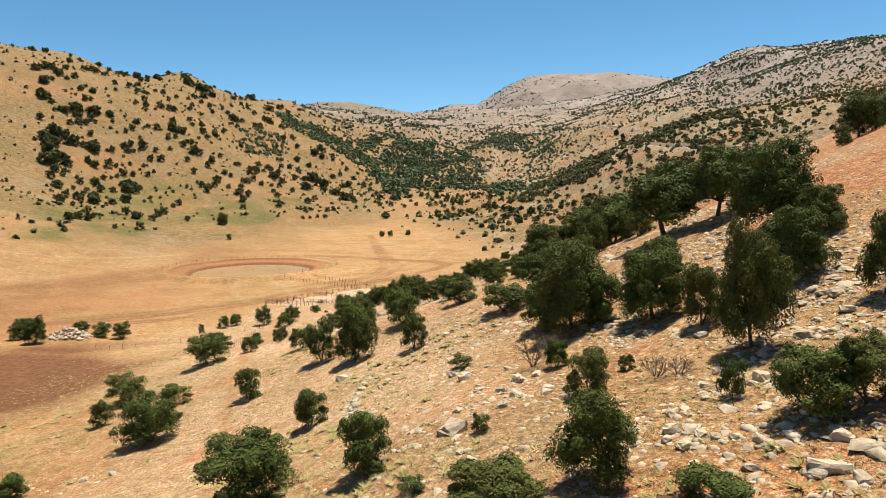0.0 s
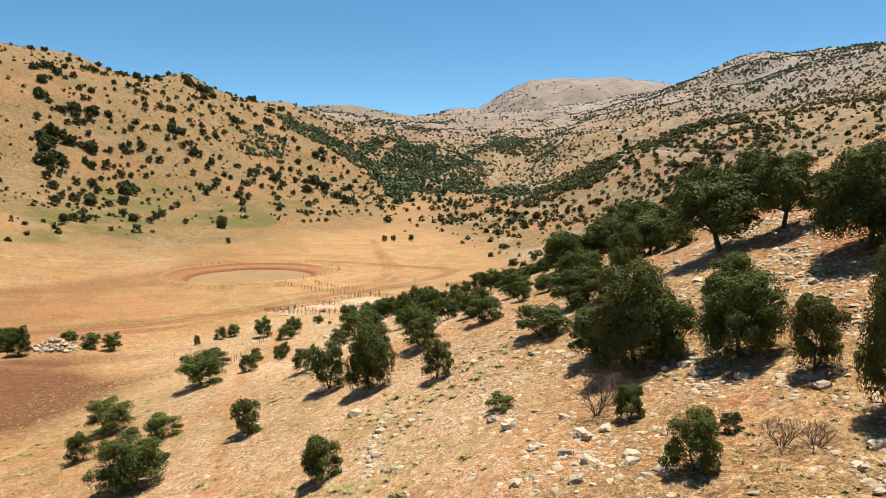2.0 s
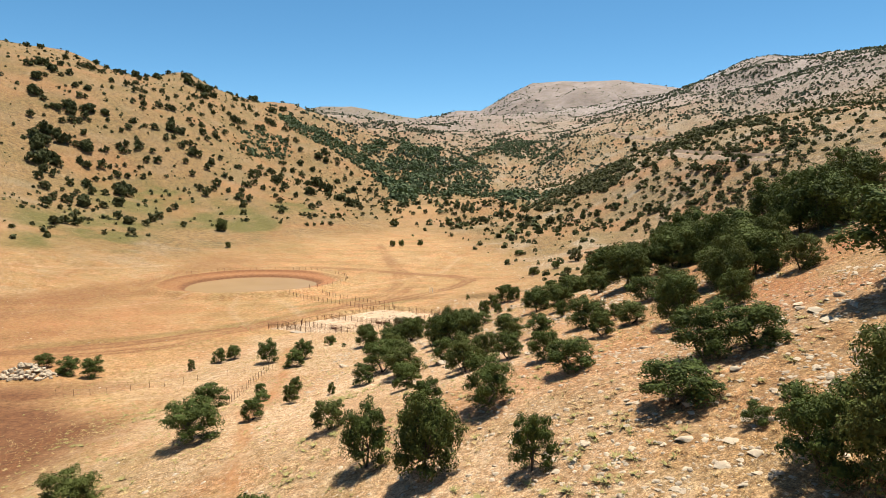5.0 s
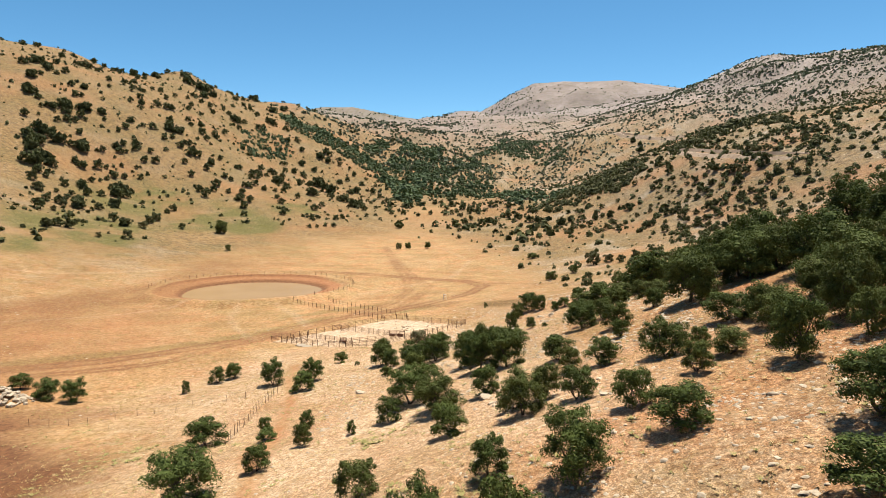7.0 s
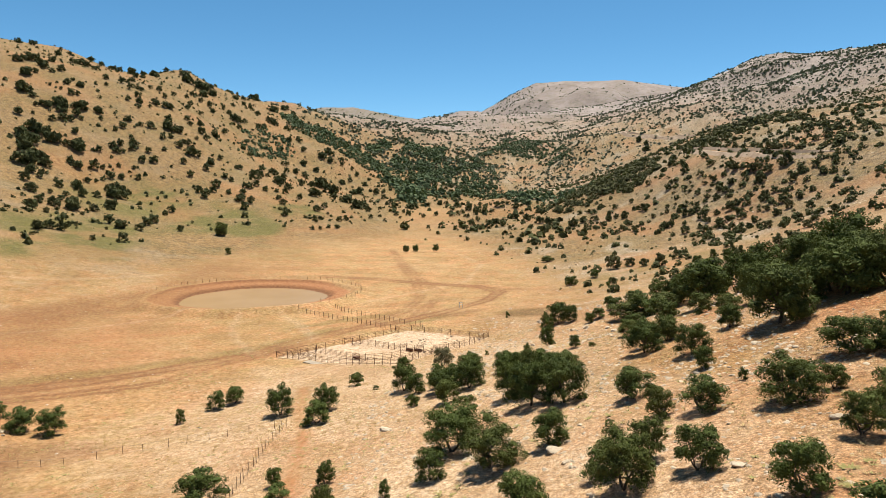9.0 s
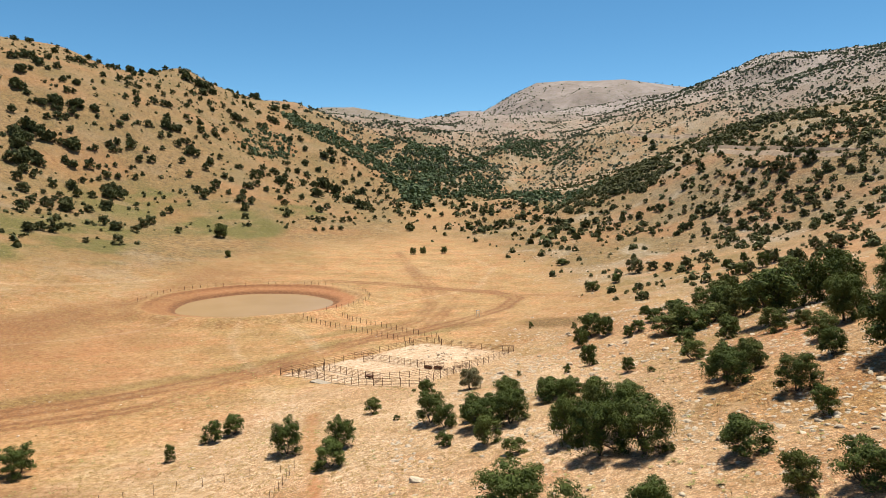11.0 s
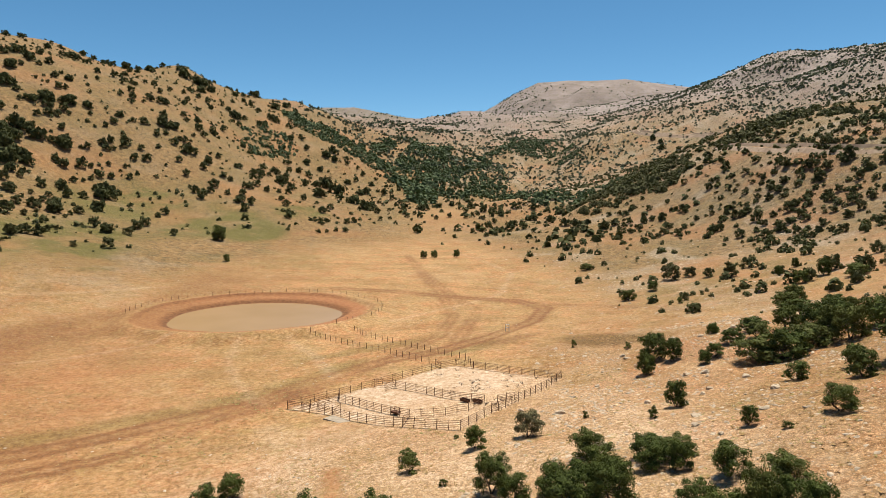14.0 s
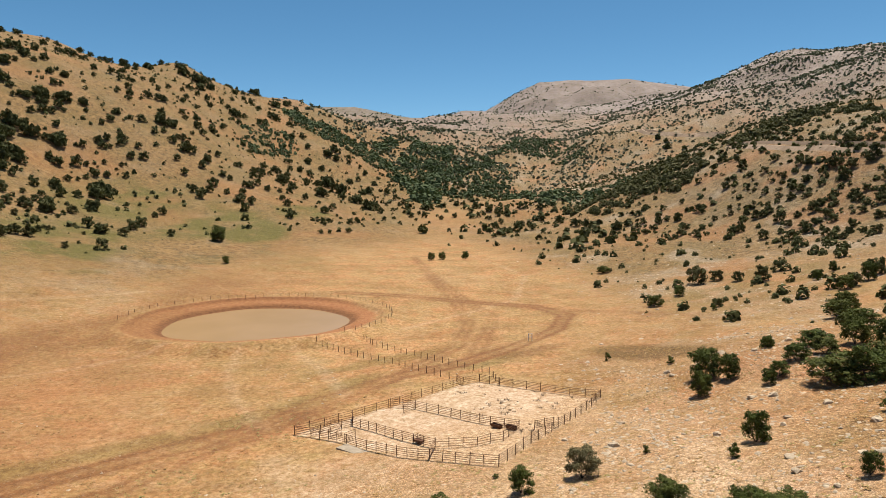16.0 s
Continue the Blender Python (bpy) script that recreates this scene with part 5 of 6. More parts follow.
close_x, close_y = hx[near_][30:], hy[near_][30:]
more_x, more_y = scatter(30, 230, 235, 480, 0.06, r1, lambda x, y: 0.031 * (1 - flatness(x, y)) * step(-0.25, 0.35, rough(x, y, 35, 43)) * (0.2 + 0.8 * step(65, 115, x)))
shrub_soup("slope_scrub", np.concatenate([close_x, more_x]), np.concatenate([close_y, more_y]), r1, 52, 0.7, 4.0, "dark green oak bushes scattered over the stony flank")
hx, hy = hx[~near_], hy[~near_]
shrub_soup("hillside_scrub", hx, hy, r1, 11, 1.1, 5.3, "dark green oak scrub dotted over the dry hillsides")
hx, hy = scatter(-400, 300, 320, 1550, 0.08, r1, wood_density)
near_ = hy < 660
shrub_soup("flank_wood", hx[near_], hy[near_], r1, 48, 2.4, 6.0, "dark green oak thicket on the stony flank")
hx, hy = hx[~near_], hy[~near_]
shrub_soup("gully_wood", hx, hy, r1, 16, 3.4, 7.0, "dense dark green oak wood filling the gullies", LEAF_WOOD_HAZE)
hx, hy = scatter(-1300, 1500, 1000, 2400, 0.045, r1)
shrub_soup("distant_scrub", hx, hy, r1, 5, 1.5, 5.6, "sparse green scrub on the distant hillsides, paled by painted haze", LEAF_HAZE)
hx, hy = scatter(-1200, 1500, 2400, 3480, 0.007, r1, lambda x, y: 0.007 * step(-0.3, 0.3, rough(x, y, 160, 47)) * step(620, 380, ground_z(x, y)))
shrub_soup("mountain_scrub", hx, hy, r1, 3, 2.6, 7.5, "sparse scrub on the foot of the far mountain, paled by painted haze", LEAF_HAZE)


# hill roads benched into the slopes: pale fill below, a cut bank above
ROAD_LOW = [(164.5, 573.9), (163.8, 533.9), (160.7, 494.8), (161.5, 462.1), (164.7, 442.4), (169.6, 427.0), (176.8, 415.6), (183.5, 406.5)]
ROAD_HIGH = [(279.4, 1233.8), (291.3, 1174.6), (313.0, 1128.0), (337.2, 1097.2), (358.5, 1064.3), (376.0, 1042.0)]


def hill_road(line, width, height):
    """A road bench along the line: fill slope, carriageway and the cut behind it."""
    pts = []
    for (ax, ay), (bx, by) in zip(line[:-1], line[1:]):
        n = max(2, int(math.hypot(bx - ax, by - ay) / 5))
        pts += [(ax + (bx - ax) * k / n, ay + (by - ay) * k / n) for k in range(n)]
    pts.append(line[-1])
    verts, faces = [], []
    for k, (x, y) in enumerate(pts):
        e = 8.0
        up = Vector(((gz(x + e, y) - gz(x - e, y)), (gz(x, y + e) - gz(x, y - e)), 0)).normalized()
        z = gz(x, y)
        taper = min(1.0, (k + 1) / 4, (len(pts) - k) / 4)
        h = height * taper * (0.9 + 0.25 * float(rough(x, y, 14, 201)))
        inner = gz(x + up.x * width, y + up.y * width)
        for out_, zz in ((-height * 1.5, gz(x - up.x * height * 1.5, y - up.y * height * 1.5) - 0.4), (0.4, z + h), (width * 0.75, z + h * 1.02), (width, max(inner, z + h) + 1.6 * taper), (width + 3.5, gz(x + up.x * (width + 3.5), y + up.y * (width + 3.5)) - 0.3)):
            verts.append((x + up.x * out_, y + up.y * out_, zz))
    for k in range(len(pts) - 1):
        for j in range(4):
            a, b = 5 * k + j, 5 * (k + 1) + j
            faces.append((a, b, b + 1, a + 1))
    return tagged(new("road", mesh_from("road", verts, faces, FILL)), "pale unpaved hill road cut into the stony slope", "road", kind="structure")


hill_road(ROAD_LOW, 6.0, 1.8)
hill_road(ROAD_HIGH, 9.0, 3.2)


# ---- stones, dry grass and dead shrubs ----
def rock_mesh(seed, flat_=0.6):
    """A broken limestone block: the hull of scattered corners, its larger faces chipped."""
    r = random.Random(seed)
    bm = bmesh.new()
    for _ in range(30):
        p = Vector((r.gauss(0, 1), r.gauss(0, 1), r.gauss(0, 1))).normalized()
        s = max(abs(p.x), abs(p.y), abs(p.z)) ** 0.6
        bm.verts.new(Vector((p.x, p.y, p.z * flat_)) / s * r.uniform(0.75, 1.05))
    bmesh.ops.convex_hull(bm, input=bm.verts)
    bmesh.ops.delete(bm, geom=[v for v in bm.verts if not v.link_faces], context="VERTS")
    bmesh.ops.subdivide_edges(bm, edges=[e for e in bm.edges if e.calc_length() > 0.4], cuts=1, use_grid_fill=True)
    for v in bm.verts:
        v.co += Vector((r.gauss(0, .06), r.gauss(0, .06), r.gauss(0, .045)))
    bmesh.ops.triangulate(bm, faces=bm.faces)
    me = bpy.data.meshes.new("rock")
    bm.to_mesh(me)
    bm.free()
    me.materials.append(ROCK)
    return me


ROCKS = [rock_mesh(s, 0.5 + 0.1 * (s % 4)) for s in range(7)]
rock_rng = random.Random(3)


def boulder(x, y, size, label="pale grey limestone boulder half sunk in the slope"):
    s = size * 0.5
    ob = new("boulder", rock_rng.choice(ROCKS))
    ob.matrix_basis = pose(x, y, gz(x, y) + s * 0.12, rock_rng.uniform(-14, 14), rock_rng.uniform(-14, 14), rock_rng.uniform(0, 360)) @ Matrix.Diagonal((s * rock_rng.uniform(0.9, 1.4), s * rock_rng.uniform(0.7, 1), s * rock_rng.uniform(0.8, 1.1), 1))
    return tagged(ob, label, "rock", "boulders on the slope")


BOULDERS = [(0.4, 38.4, 1.9), (0.9, 41.9, .8), (1.8, 53.3, 1.3), (3.7, 40.8, 1.0), (4.9, 42.9, .9), (5.7, 46.9, 1.1), (6.9, 47.7, .9), (6.9, 42.3, 1.0), (-11.1, 69.5, 1.3), (0.3, 73.4, .9),
            (10.9, 28.7, .8), (10.4, 29.8, .6), (11.9, 29.5, .7), (14.8, 24.2, 1.3), (14.1, 24.1, .8), (16.3, 26, .8), (15.3, 23.1, .8), (16.3, 33.9, .7), (25.1, 40.2, 1.2), (26.3, 43.4, 1.3), (13.9, 52.1, 1.1), (15.8, 49.6, 1.0)]
BOULDERS_BELOW = [(17.8, 44.6, 1.1), (12.4, 25.6, .7), (8.6, 30.7, .6), (1.4, 32.9, .7), (-8, 62.1, .9), (-7.7, 56.3, .8), (-33.2, 58.1, .9), (-30.5, 58, .8), (13.8, 27.5, .7), (-26.1, 139.6, 1.2), (-9.3, 115.8, 1.5), (0.1, 101, .9), (-9, 112, .7),
                  (3.9, 102, .7), (1.4, 108.6, .7), (0.3, 129.5, .8), (8.6, 104.9, 1.0), (5.6, 184.5, 1.0), (19.4, 122.3, .9), (-5.4, 62, .8), (-6.9, 53, .6), (21, 60, 1.2), (23, 66, 1.0)]
BOULDERS_PEN = [(12.2, 178.2, 1.6), (-0.1, 172.1, 1.1), (-1.4, 186, 1.0), (-1.8, 167.9, 1.0), (-1, 163.2, .8), (-13.4, 187.9, 1.5), (-18.2, 193.7, .8), (5, 222.4, 1.3), (5, 219.8, 1.2), (11.6, 198.5, 1.3),
                (9.1, 199.7, 1.0), (5.6, 167.5, .9), (-9, 200, 1.0), (14, 190, 1.2), (8, 188, .9), (-4, 205, .9), (16, 226, 1.4), (2, 214, .8), (20, 222, 1.3), (28, 226, 1.5)]
BOULDERS_UPPER = [(0.9, 56.2, 1.1), (1.9, 54.2, 0.8), (2.5, 47.1, 0.6), (5.2, 51.9, 0.7), (5.4, 47.8, 1.1), (4.0, 44.9, 0.9), (5.2, 43.8, 0.8), (6.6, 41.5, 0.8), (8.2, 40.1, 0.5), (16.0, 37.1, 0.9), (14.5, 35.6, 0.6), (17.0, 34.2, 1.3), (13.8, 33.7, 0.5), (11.6, 32.5, 0.7), (11.0, 30.6, 0.9), (12.3, 28.8, 0.7), (15.3, 30.5, 0.6), (14.5, 28.7, 0.6), (21.5, 38.4, 1.3), (22.2, 41.5, 0.9), (21.7, 41.8, 0.7), (28.1, 48.5, 1.4), (26.4, 48.4, 1.0), (25.6, 45.3, 0.9), (18.0, 46.1, 0.8), (13.9, 54.0, 1.1), (13.5, 50.0, 0.7), (17.1, 47.6, 0.6), (12.7, 54.4, 0.7), (5.3, 33.6, 0.4), (0.8, 34.2, 0.5), (13.0, 28.4, 0.6), (12.4, 33.3, 0.5)]
BOULDERS_SCREE = [(11.1, 33.8, 0.4), (9.7, 32.2, 0.4), (14.6, 49.6, 0.5), (24.6, 58.5, 1.1), (26.4, 60.9, 1.0), (25.8, 63.4, 1.0), (24.4, 55.2, 0.7), (17.4, 37.4, 0.5), (18.6, 41.3, 0.5), (24.3, 43.8, 0.8), (25.7, 44.1, 0.8), (24.3, 45.0, 0.6), (23.5, 40.7, 0.7)]
for row in BOULDERS + BOULDERS_BELOW + BOULDERS_PEN + BOULDERS_UPPER + BOULDERS_SCREE:
    boulder(*row)
# the collapsed dry-stone heap among the trees on the plain
for k in range(150):
    a, q = rock_rng.uniform(0, 6.28), rock_rng.random() ** 0.6
    x, y = -88 + 5.4 * q * math.cos(a), 152 + 3.4 * q * math.sin(a)
    ob = boulder(x, y, rock_rng.uniform(0.5, 1.2), "pale stone of a collapsed dry-stone heap")
    ob.name = "wall_stone"
    ob.location.z += 0.9 * (1 - q) * rock_rng.random()
    tagged(ob, group="stones of the collapsed heap")


def soup(name, verts, faces, material, label, category):
    n = len(faces[0])
    f = np.asarray(faces)
    me = bpy.data.meshes.new(name)
    me.vertices.add(len(verts))
    me.vertices.foreach_set("co", np.asarray(verts, float).ravel())
    me.loops.add(f.size)
    me.loops.foreach_set("vertex_index", f.ravel())
    me.polygons.add(len(f))
    me.polygons.foreach_set("loop_start", np.arange(0, f.size, n))
    me.update(calc_edges=True)
    me.materials.append(material)
    return tagged(new(name, me), label, category, kind="stuff")


OCTA = np.array([(1, 0, 0), (0, 1, 0), (-1, 0, 0), (0, -1, 0), (0.15, 0.1, 0.8), (0.55, 0.5, 0.5), (-0.5, 0.45, 0.45), (-0.45, -0.5, 0.5), (0.5, -0.5, 0.42)])
OCTA_F = np.array([(0, 1, 5), (1, 2, 6), (2, 3, 7), (3, 0, 8), (5, 1, 6), (6, 2, 7), (7, 3, 8), (8, 0, 5), (5, 6, 4), (6, 7, 4), (7, 8, 4), (8, 5, 4)])


def loose_stones(name, x, y, r, lo, hi, label, power=4.0):
    n = len(x)
    s = lo + (hi - lo) * r.random(n) ** power
    v = OCTA[None] * (1 + 0.28 * r.normal(size=(n, 9, 3)))
    a = r.random(n) * 6.28
    c, sn = np.cos(a)[:, None], np.sin(a)[:, None]
    vx, vy, vz = v[..., 0] * (0.7 + 0.6 * r.random((n, 1))), v[..., 1], v[..., 2] * (0.35 + 0.4 * r.random((n, 1)))
    p = np.stack([x[:, None] + s[:, None] * (c * vx - sn * vy), y[:, None] + s[:, None] * (sn * vx + c * vy), (ground_z(x, y) - 0.15 * s)[:, None] + s[:, None] * vz], -1)
    f = (np.arange(n)[:, None, None] * 9 + OCTA_F[None]).reshape(-1, 3)
    return soup(name, p.reshape(-1, 3), f, ROCK, label, "stones")


def stone_density(x, y):
    slope = 1 - flatness(x, y)
    d = slope * (0.12 + 0.88 * step(0.0, 0.42, rough(x, y, 17, 91))) * (0.35 + 0.65 * step(-35, 15, x))
    d = d + 0.8 * slope * step(12, 26, x) * step(130, 60, y) * step(-0.2, 0.3, rough(x, y, 9, 94))
    d = d + 0.75 * blob(x, y, 6, 226, 26, 15, 20) * step(-0.3, 0.2, rough(x, y, 8, 96))
    d = d + 0.35 * slope * step(0.25, 0.55, rough(x, y, 7, 93))
    return d * np.where(inside(x, y, PEN_POLY), 0, 1) * (np.maximum(blob(x, y, -79, 114, 32, 26, -50), blob(x, y, 7, 241, 13, 8, -50)) < 0.05)


PEN_POLY = PEN_FRONT + PEN_SIDE[1:] + PEN_END[1:] + PEN_BACK[-2::-1]
r2 = np.random.default_rng(23)
n_ = 44000
sx, sy = -70 + 125 * r2.random(n_), 16 + 234 * r2.random(n_) ** 1.15
keep_ = r2.random(n_) < stone_density(sx, sy)
loose_stones("loose_stones", sx[keep_], sy[keep_], r2, 0.04, 0.36, "pale limestone rubble strewn over the dry slope", 4.5)
# broken pieces lying round the boulders, and the flat ledges of the upper slope
sx, sy = [], []
for x_, y_, w_ in BOULDERS + BOULDERS_BELOW + BOULDERS_PEN + BOULDERS_UPPER + BOULDERS_SCREE:
    k_ = int(6 + 9 * w_)
    sx.append(x_ + 1.3 * w_ * r2.normal(size=k_)), sy.append(y_ + 1.3 * w_ * r2.normal(size=k_))
loose_stones("broken_stones", np.concatenate(sx), np.concatenate(sy), r2, 0.06, 0.38, "broken pieces of limestone lying round the boulders", 2.6)
n_ = 4200
sx, sy = 0 + 40 * r2.random(n_), 17 + 75 * r2.random(n_)
keep_ = r2.random(n_) < step(0.1, 0.4, rough(sx, sy, 7, 94)) * (0.25 + 0.75 * step(4, 20, sx))
loose_stones("ledge_stones", sx[keep_], sy[keep_], r2, 0.12, 0.75, "flat pale limestone ledges breaking through the soil", 2.6)
# a row of field stones picked off the slope
sy = 53.5 + 12.5 * r2.random(150)
loose_stones("stone_row", -8.1 + 0.45 * r2.normal(size=150) + 0.25 * np.sin(sy * 0.6), sy, r2, 0.08, 0.42, "row of pale stones lying down the slope", 1.8)
# angular scree on the upper slope and rubble among the nearest trees
n_ = 9000
sx, sy = 12 + 34 * r2.random(n_), 24 + 66 * r2.random(n_)
keep_ = r2.random(n_) < np.exp(-((sx - 27 - 0.17 * (sy - 45)) / 5.5) ** 2) * step(-0.5, 0.1, rough(sx, sy, 8, 131))
loose_stones("scree", sx[keep_], sy[keep_], r2, 0.08, 0.42, "angular grey limestone scree on the upper slope", 1.8)
n_ = 38000
sx, sy = -14 + 44 * r2.random(n_), 18 + 107 * r2.random(n_)
keep_ = r2.random(n_) < 0.06 + 0.55 * step(0.05, 0.45, rough(sx, sy, 7, 133)) * step(-8, 8, sx)
loose_stones("slope_rubble", sx[keep_], sy[keep_], r2, 0.06, 0.34, "broken limestone pieces in the dry soil", 2.2)
n_ = 26000
sx, sy = -30 + 78 * r2.random(n_), 120 + 130 * r2.random(n_)
keep_ = (r2.random(n_) < 0.12 + 0.6 * step(-0.05, 0.4, rough(sx, sy, 11, 135))) & ~inside(sx, sy, PEN_POLY) & (blob(sx, sy, 7, 241, 13, 8, -50) < 0.05) & (sx > -45 + 0.4 * (sy - 120))
loose_stones("spur_rubble", sx[keep_], sy[keep_], r2, 0.09, 0.46, "small pale stones scattered over the stony spur", 2.2)
# small clods and pebbles on the nearest part of the slope
CLOD = np.array([(1, 0, 0), (-0.4, 0.9, 0), (-0.6, -0.8, 0), (0.1, 0.05, 0.75)])
CLOD_F = np.array([(0, 1, 3), (1, 2, 3), (2, 0, 3)])
n_ = 15000
sx, sy = -48 + 90 * r2.random(n_), 18 + 170 * r2.random(n_) ** 1.5
keep_ = r2.random(n_) < 0.25 + 0.75 * step(-0.25, 0.3, rough(sx, sy, 6, 111))
sx, sy = sx[keep_], sy[keep_]
n_ = len(sx)
s_ = 0.04 + 0.13 * r2.random(n_) ** 2
a_ = r2.random(n_) * 6.28
cv = CLOD[None] * (1 + 0.3 * r2.normal(size=(n_, 4, 3)))
cx = sx[:, None] + s_[:, None] * (np.cos(a_)[:, None] * cv[..., 0] - np.sin(a_)[:, None] * cv[..., 1])
cy = sy[:, None] + s_[:, None] * (np.sin(a_)[:, None] * cv[..., 0] + np.cos(a_)[:, None] * cv[..., 1])
cz = (ground_z(sx, sy) - 0.01)[:, None] + s_[:, None] * np.abs(cv[..., 2])
soup("pebbles", np.stack([cx, cy, cz], -1).reshape(-1, 3), (np.arange(n_)[:, None, None] * 4 + CLOD_F[None]).reshape(-1, 3), CLOD_EARTH, "small earthy pebbles and clods on the dry slope", "stones")
n_ = 28000
sx, sy = -20 + 240 * r2.random(n_), 225 + 210 * r2.random(n_)
keep_ = r2.random(n_) < stone_density(sx, sy) * 0.8
loose_stones("hillside_stones", sx[keep_], sy[keep_], r2, 0.12, 0.7, "pale limestone outcrops on the scrub hillside")
n_ = 16000
sx, sy = -230 + 240 * r2.random(n_), 110 + 300 * r2.random(n_)
keep_ = (r2.random(n_) < 0.05 + 0.5 * step(0.3, 0.6, rough(sx, sy, 22, 97)) + 0.8 * blob(sx, sy, -62, 238, 9, 7, 30) + 0.8 * blob(sx, sy, -101, 209, 7, 5, 0) + 0.6 * blob(sx, sy, -60, 185, 8, 5, 40) + 0.5 * blob(sx, sy, -58, 222, 8, 3, 20)) & (pond_radius(sx, sy) > 40) & (blob(sx, sy, -79, 114, 30, 24, -50) < 0.1) & ~inside(sx, sy, PEN_POLY)
loose_stones("field_stones", sx[keep_], sy[keep_], r2, 0.07, 0.34, "scattered small stones on the grazed plain", 2.6)


# bedrock showing among the woods and on the hillsides: x, y, spread
OUTCROPS = [(4, 1015, 14), (28, 1380, 22), (16, 1200, 16), (-8, 980, 10), (18, 1282, 20), (-24, 948, 9), (-69, 1075, 12), (139, 950, 18), (82, 743, 12), (113, 1051, 14), (505, 1138, 40), (120, 640, 16), (140, 700, 18)]
sx = np.concatenate([x_ + q_ * r2.normal(size=60) for x_, y_, q_ in OUTCROPS])
sy = np.concatenate([y_ + 1.5 * q_ * r2.normal(size=60) for x_, y_, q_ in OUTCROPS])
loose_stones("outcrops", sx, sy, r2, 0.5, 2.8, "pale grey limestone bedrock breaking through the hillside", 1.6)


def tufts(name, x, y, r, material, lo, hi, blades, label, wide=0.09, tall=1.0):
    n = len(x)
    s = lo + (hi - lo) * r.random(n)
    z = ground_z(x, y)
    a = r.random((n, blades)) * 6.28
    lean = 0.3 + 1.0 * r.random((n, blades))
    w = wide * s[:, None]
    root = np.stack([x[:, None] + 0.25 * s[:, None] * np.cos(a), y[:, None] + 0.25 * s[:, None] * np.sin(a), np.repeat(z[:, None] - 0.02, blades, 1)], -1)
    tip = root + np.stack([s[:, None] * lean * np.cos(a), s[:, None] * lean * np.sin(a), tall * s[:, None] * (0.45 + 0.5 * r.random((n, blades)))], -1)
    side = np.stack([-np.sin(a) * w, np.cos(a) * w, 0 * a], -1)
    v = np.stack([root - side, root + side, tip], 2).reshape(-1, 3)
    return soup(name, v, np.arange(n * blades * 3).reshape(-1, 3), material, label, "grass")


n_ = 60000
sx, sy = -75 + 115 * r2.random(n_), 16 + 230 * r2.random(n_) ** 1.5
keep_ = r2.random(n_) < (0.12 + 0.8 * step(-0.05, 0.4, rough(sx, sy, 11, 101))) * (1 - 0.4 * inside(sx, sy, PEN_POLY)) * (near_line(sx, sy, RUTS[0]) > 4)
tufts("dry_grass", sx[keep_], sy[keep_], r2, STRAW, 0.10, 0.30, 6, "tufts of straw-yellow dry grass")
n_ = 22000
sx, sy = -75 + 115 * r2.random(n_), 16 + 200 * r2.random(n_) ** 1.9
keep_ = r2.random(n_) < step(0.0, 0.35, rough(sx, sy, 6, 107)) * (1 - 1.0 * inside(sx, sy, PEN_POLY))
tufts("green_weeds", sx[keep_], sy[keep_], r2, GREEN_GRASS, 0.12, 0.36, 14, "yellow-green weeds among the dry grass", 0.17, 0.5)


# larger clumps of weeds and dead grass between the stones
n_ = 5200
sx, sy = -62 + 92 * r2.random(n_), 18 + 110 * r2.random(n_) ** 1.3
keep_ = r2.random(n_) < step(0.02, 0.4, rough(sx, sy, 7, 141)) * step(-75, -45, sx)
tufts("weed_clumps", sx[keep_], sy[keep_], r2, GREEN_GRASS, 0.26, 0.62, 30, "rounded yellow-green weed clumps on the slope", 0.11, 0.5)
n_ = 7000
sx, sy = -62 + 98 * r2.random(n_), 18 + 120 * r2.random(n_) ** 1.3
keep_ = r2.random(n_) < step(0.0, 0.4, rough(sx, sy, 8, 143))
tufts("dead_grass_clumps", sx[keep_], sy[keep_], r2, STRAW, 0.22, 0.5, 22, "straw-coloured dead grass clumps on the slope", 0.07, 0.5)


# low grazed clumps over the plain
n_ = 62000
sx, sy = -190 + 225 * r2.random(n_), 135 + 235 * r2.random(n_) ** 1.25
keep_ = (r2.random(n_) < 0.2 + 0.8 * step(-0.25, 0.3, rough(sx, sy, 9, 121))) & (pond_radius(sx, sy) > 38) & (blob(sx, sy, -79, 114, 30, 24, -50) < 0.1) & ~inside(sx, sy, PEN_POLY) & (near_line(sx, sy, RUTS[0]) > 3)
tufts("grazed_clumps", sx[keep_], sy[keep_], r2, FIELD_TUFT, 0.14, 0.40, 5, "low brown grazed clumps dotted over the plain", 0.32, 0.4)


n_ = 1500
sx, sy = -42 + 34 * r2.random(n_), 186 + 44 * r2.random(n_)
keep_ = inside(sx, sy, PEN_POLY) & (r2.random(n_) < step(-0.25, 0.3, rough(sx, sy, 8, 123)) * step(-30, -20, sx + 0.4 * (sy - 205)))
tufts("pen_weeds", sx[keep_], sy[keep_], r2, TWIG, 0.25, 0.6, 9, "dry orange-brown weeds standing in the cattle pen")


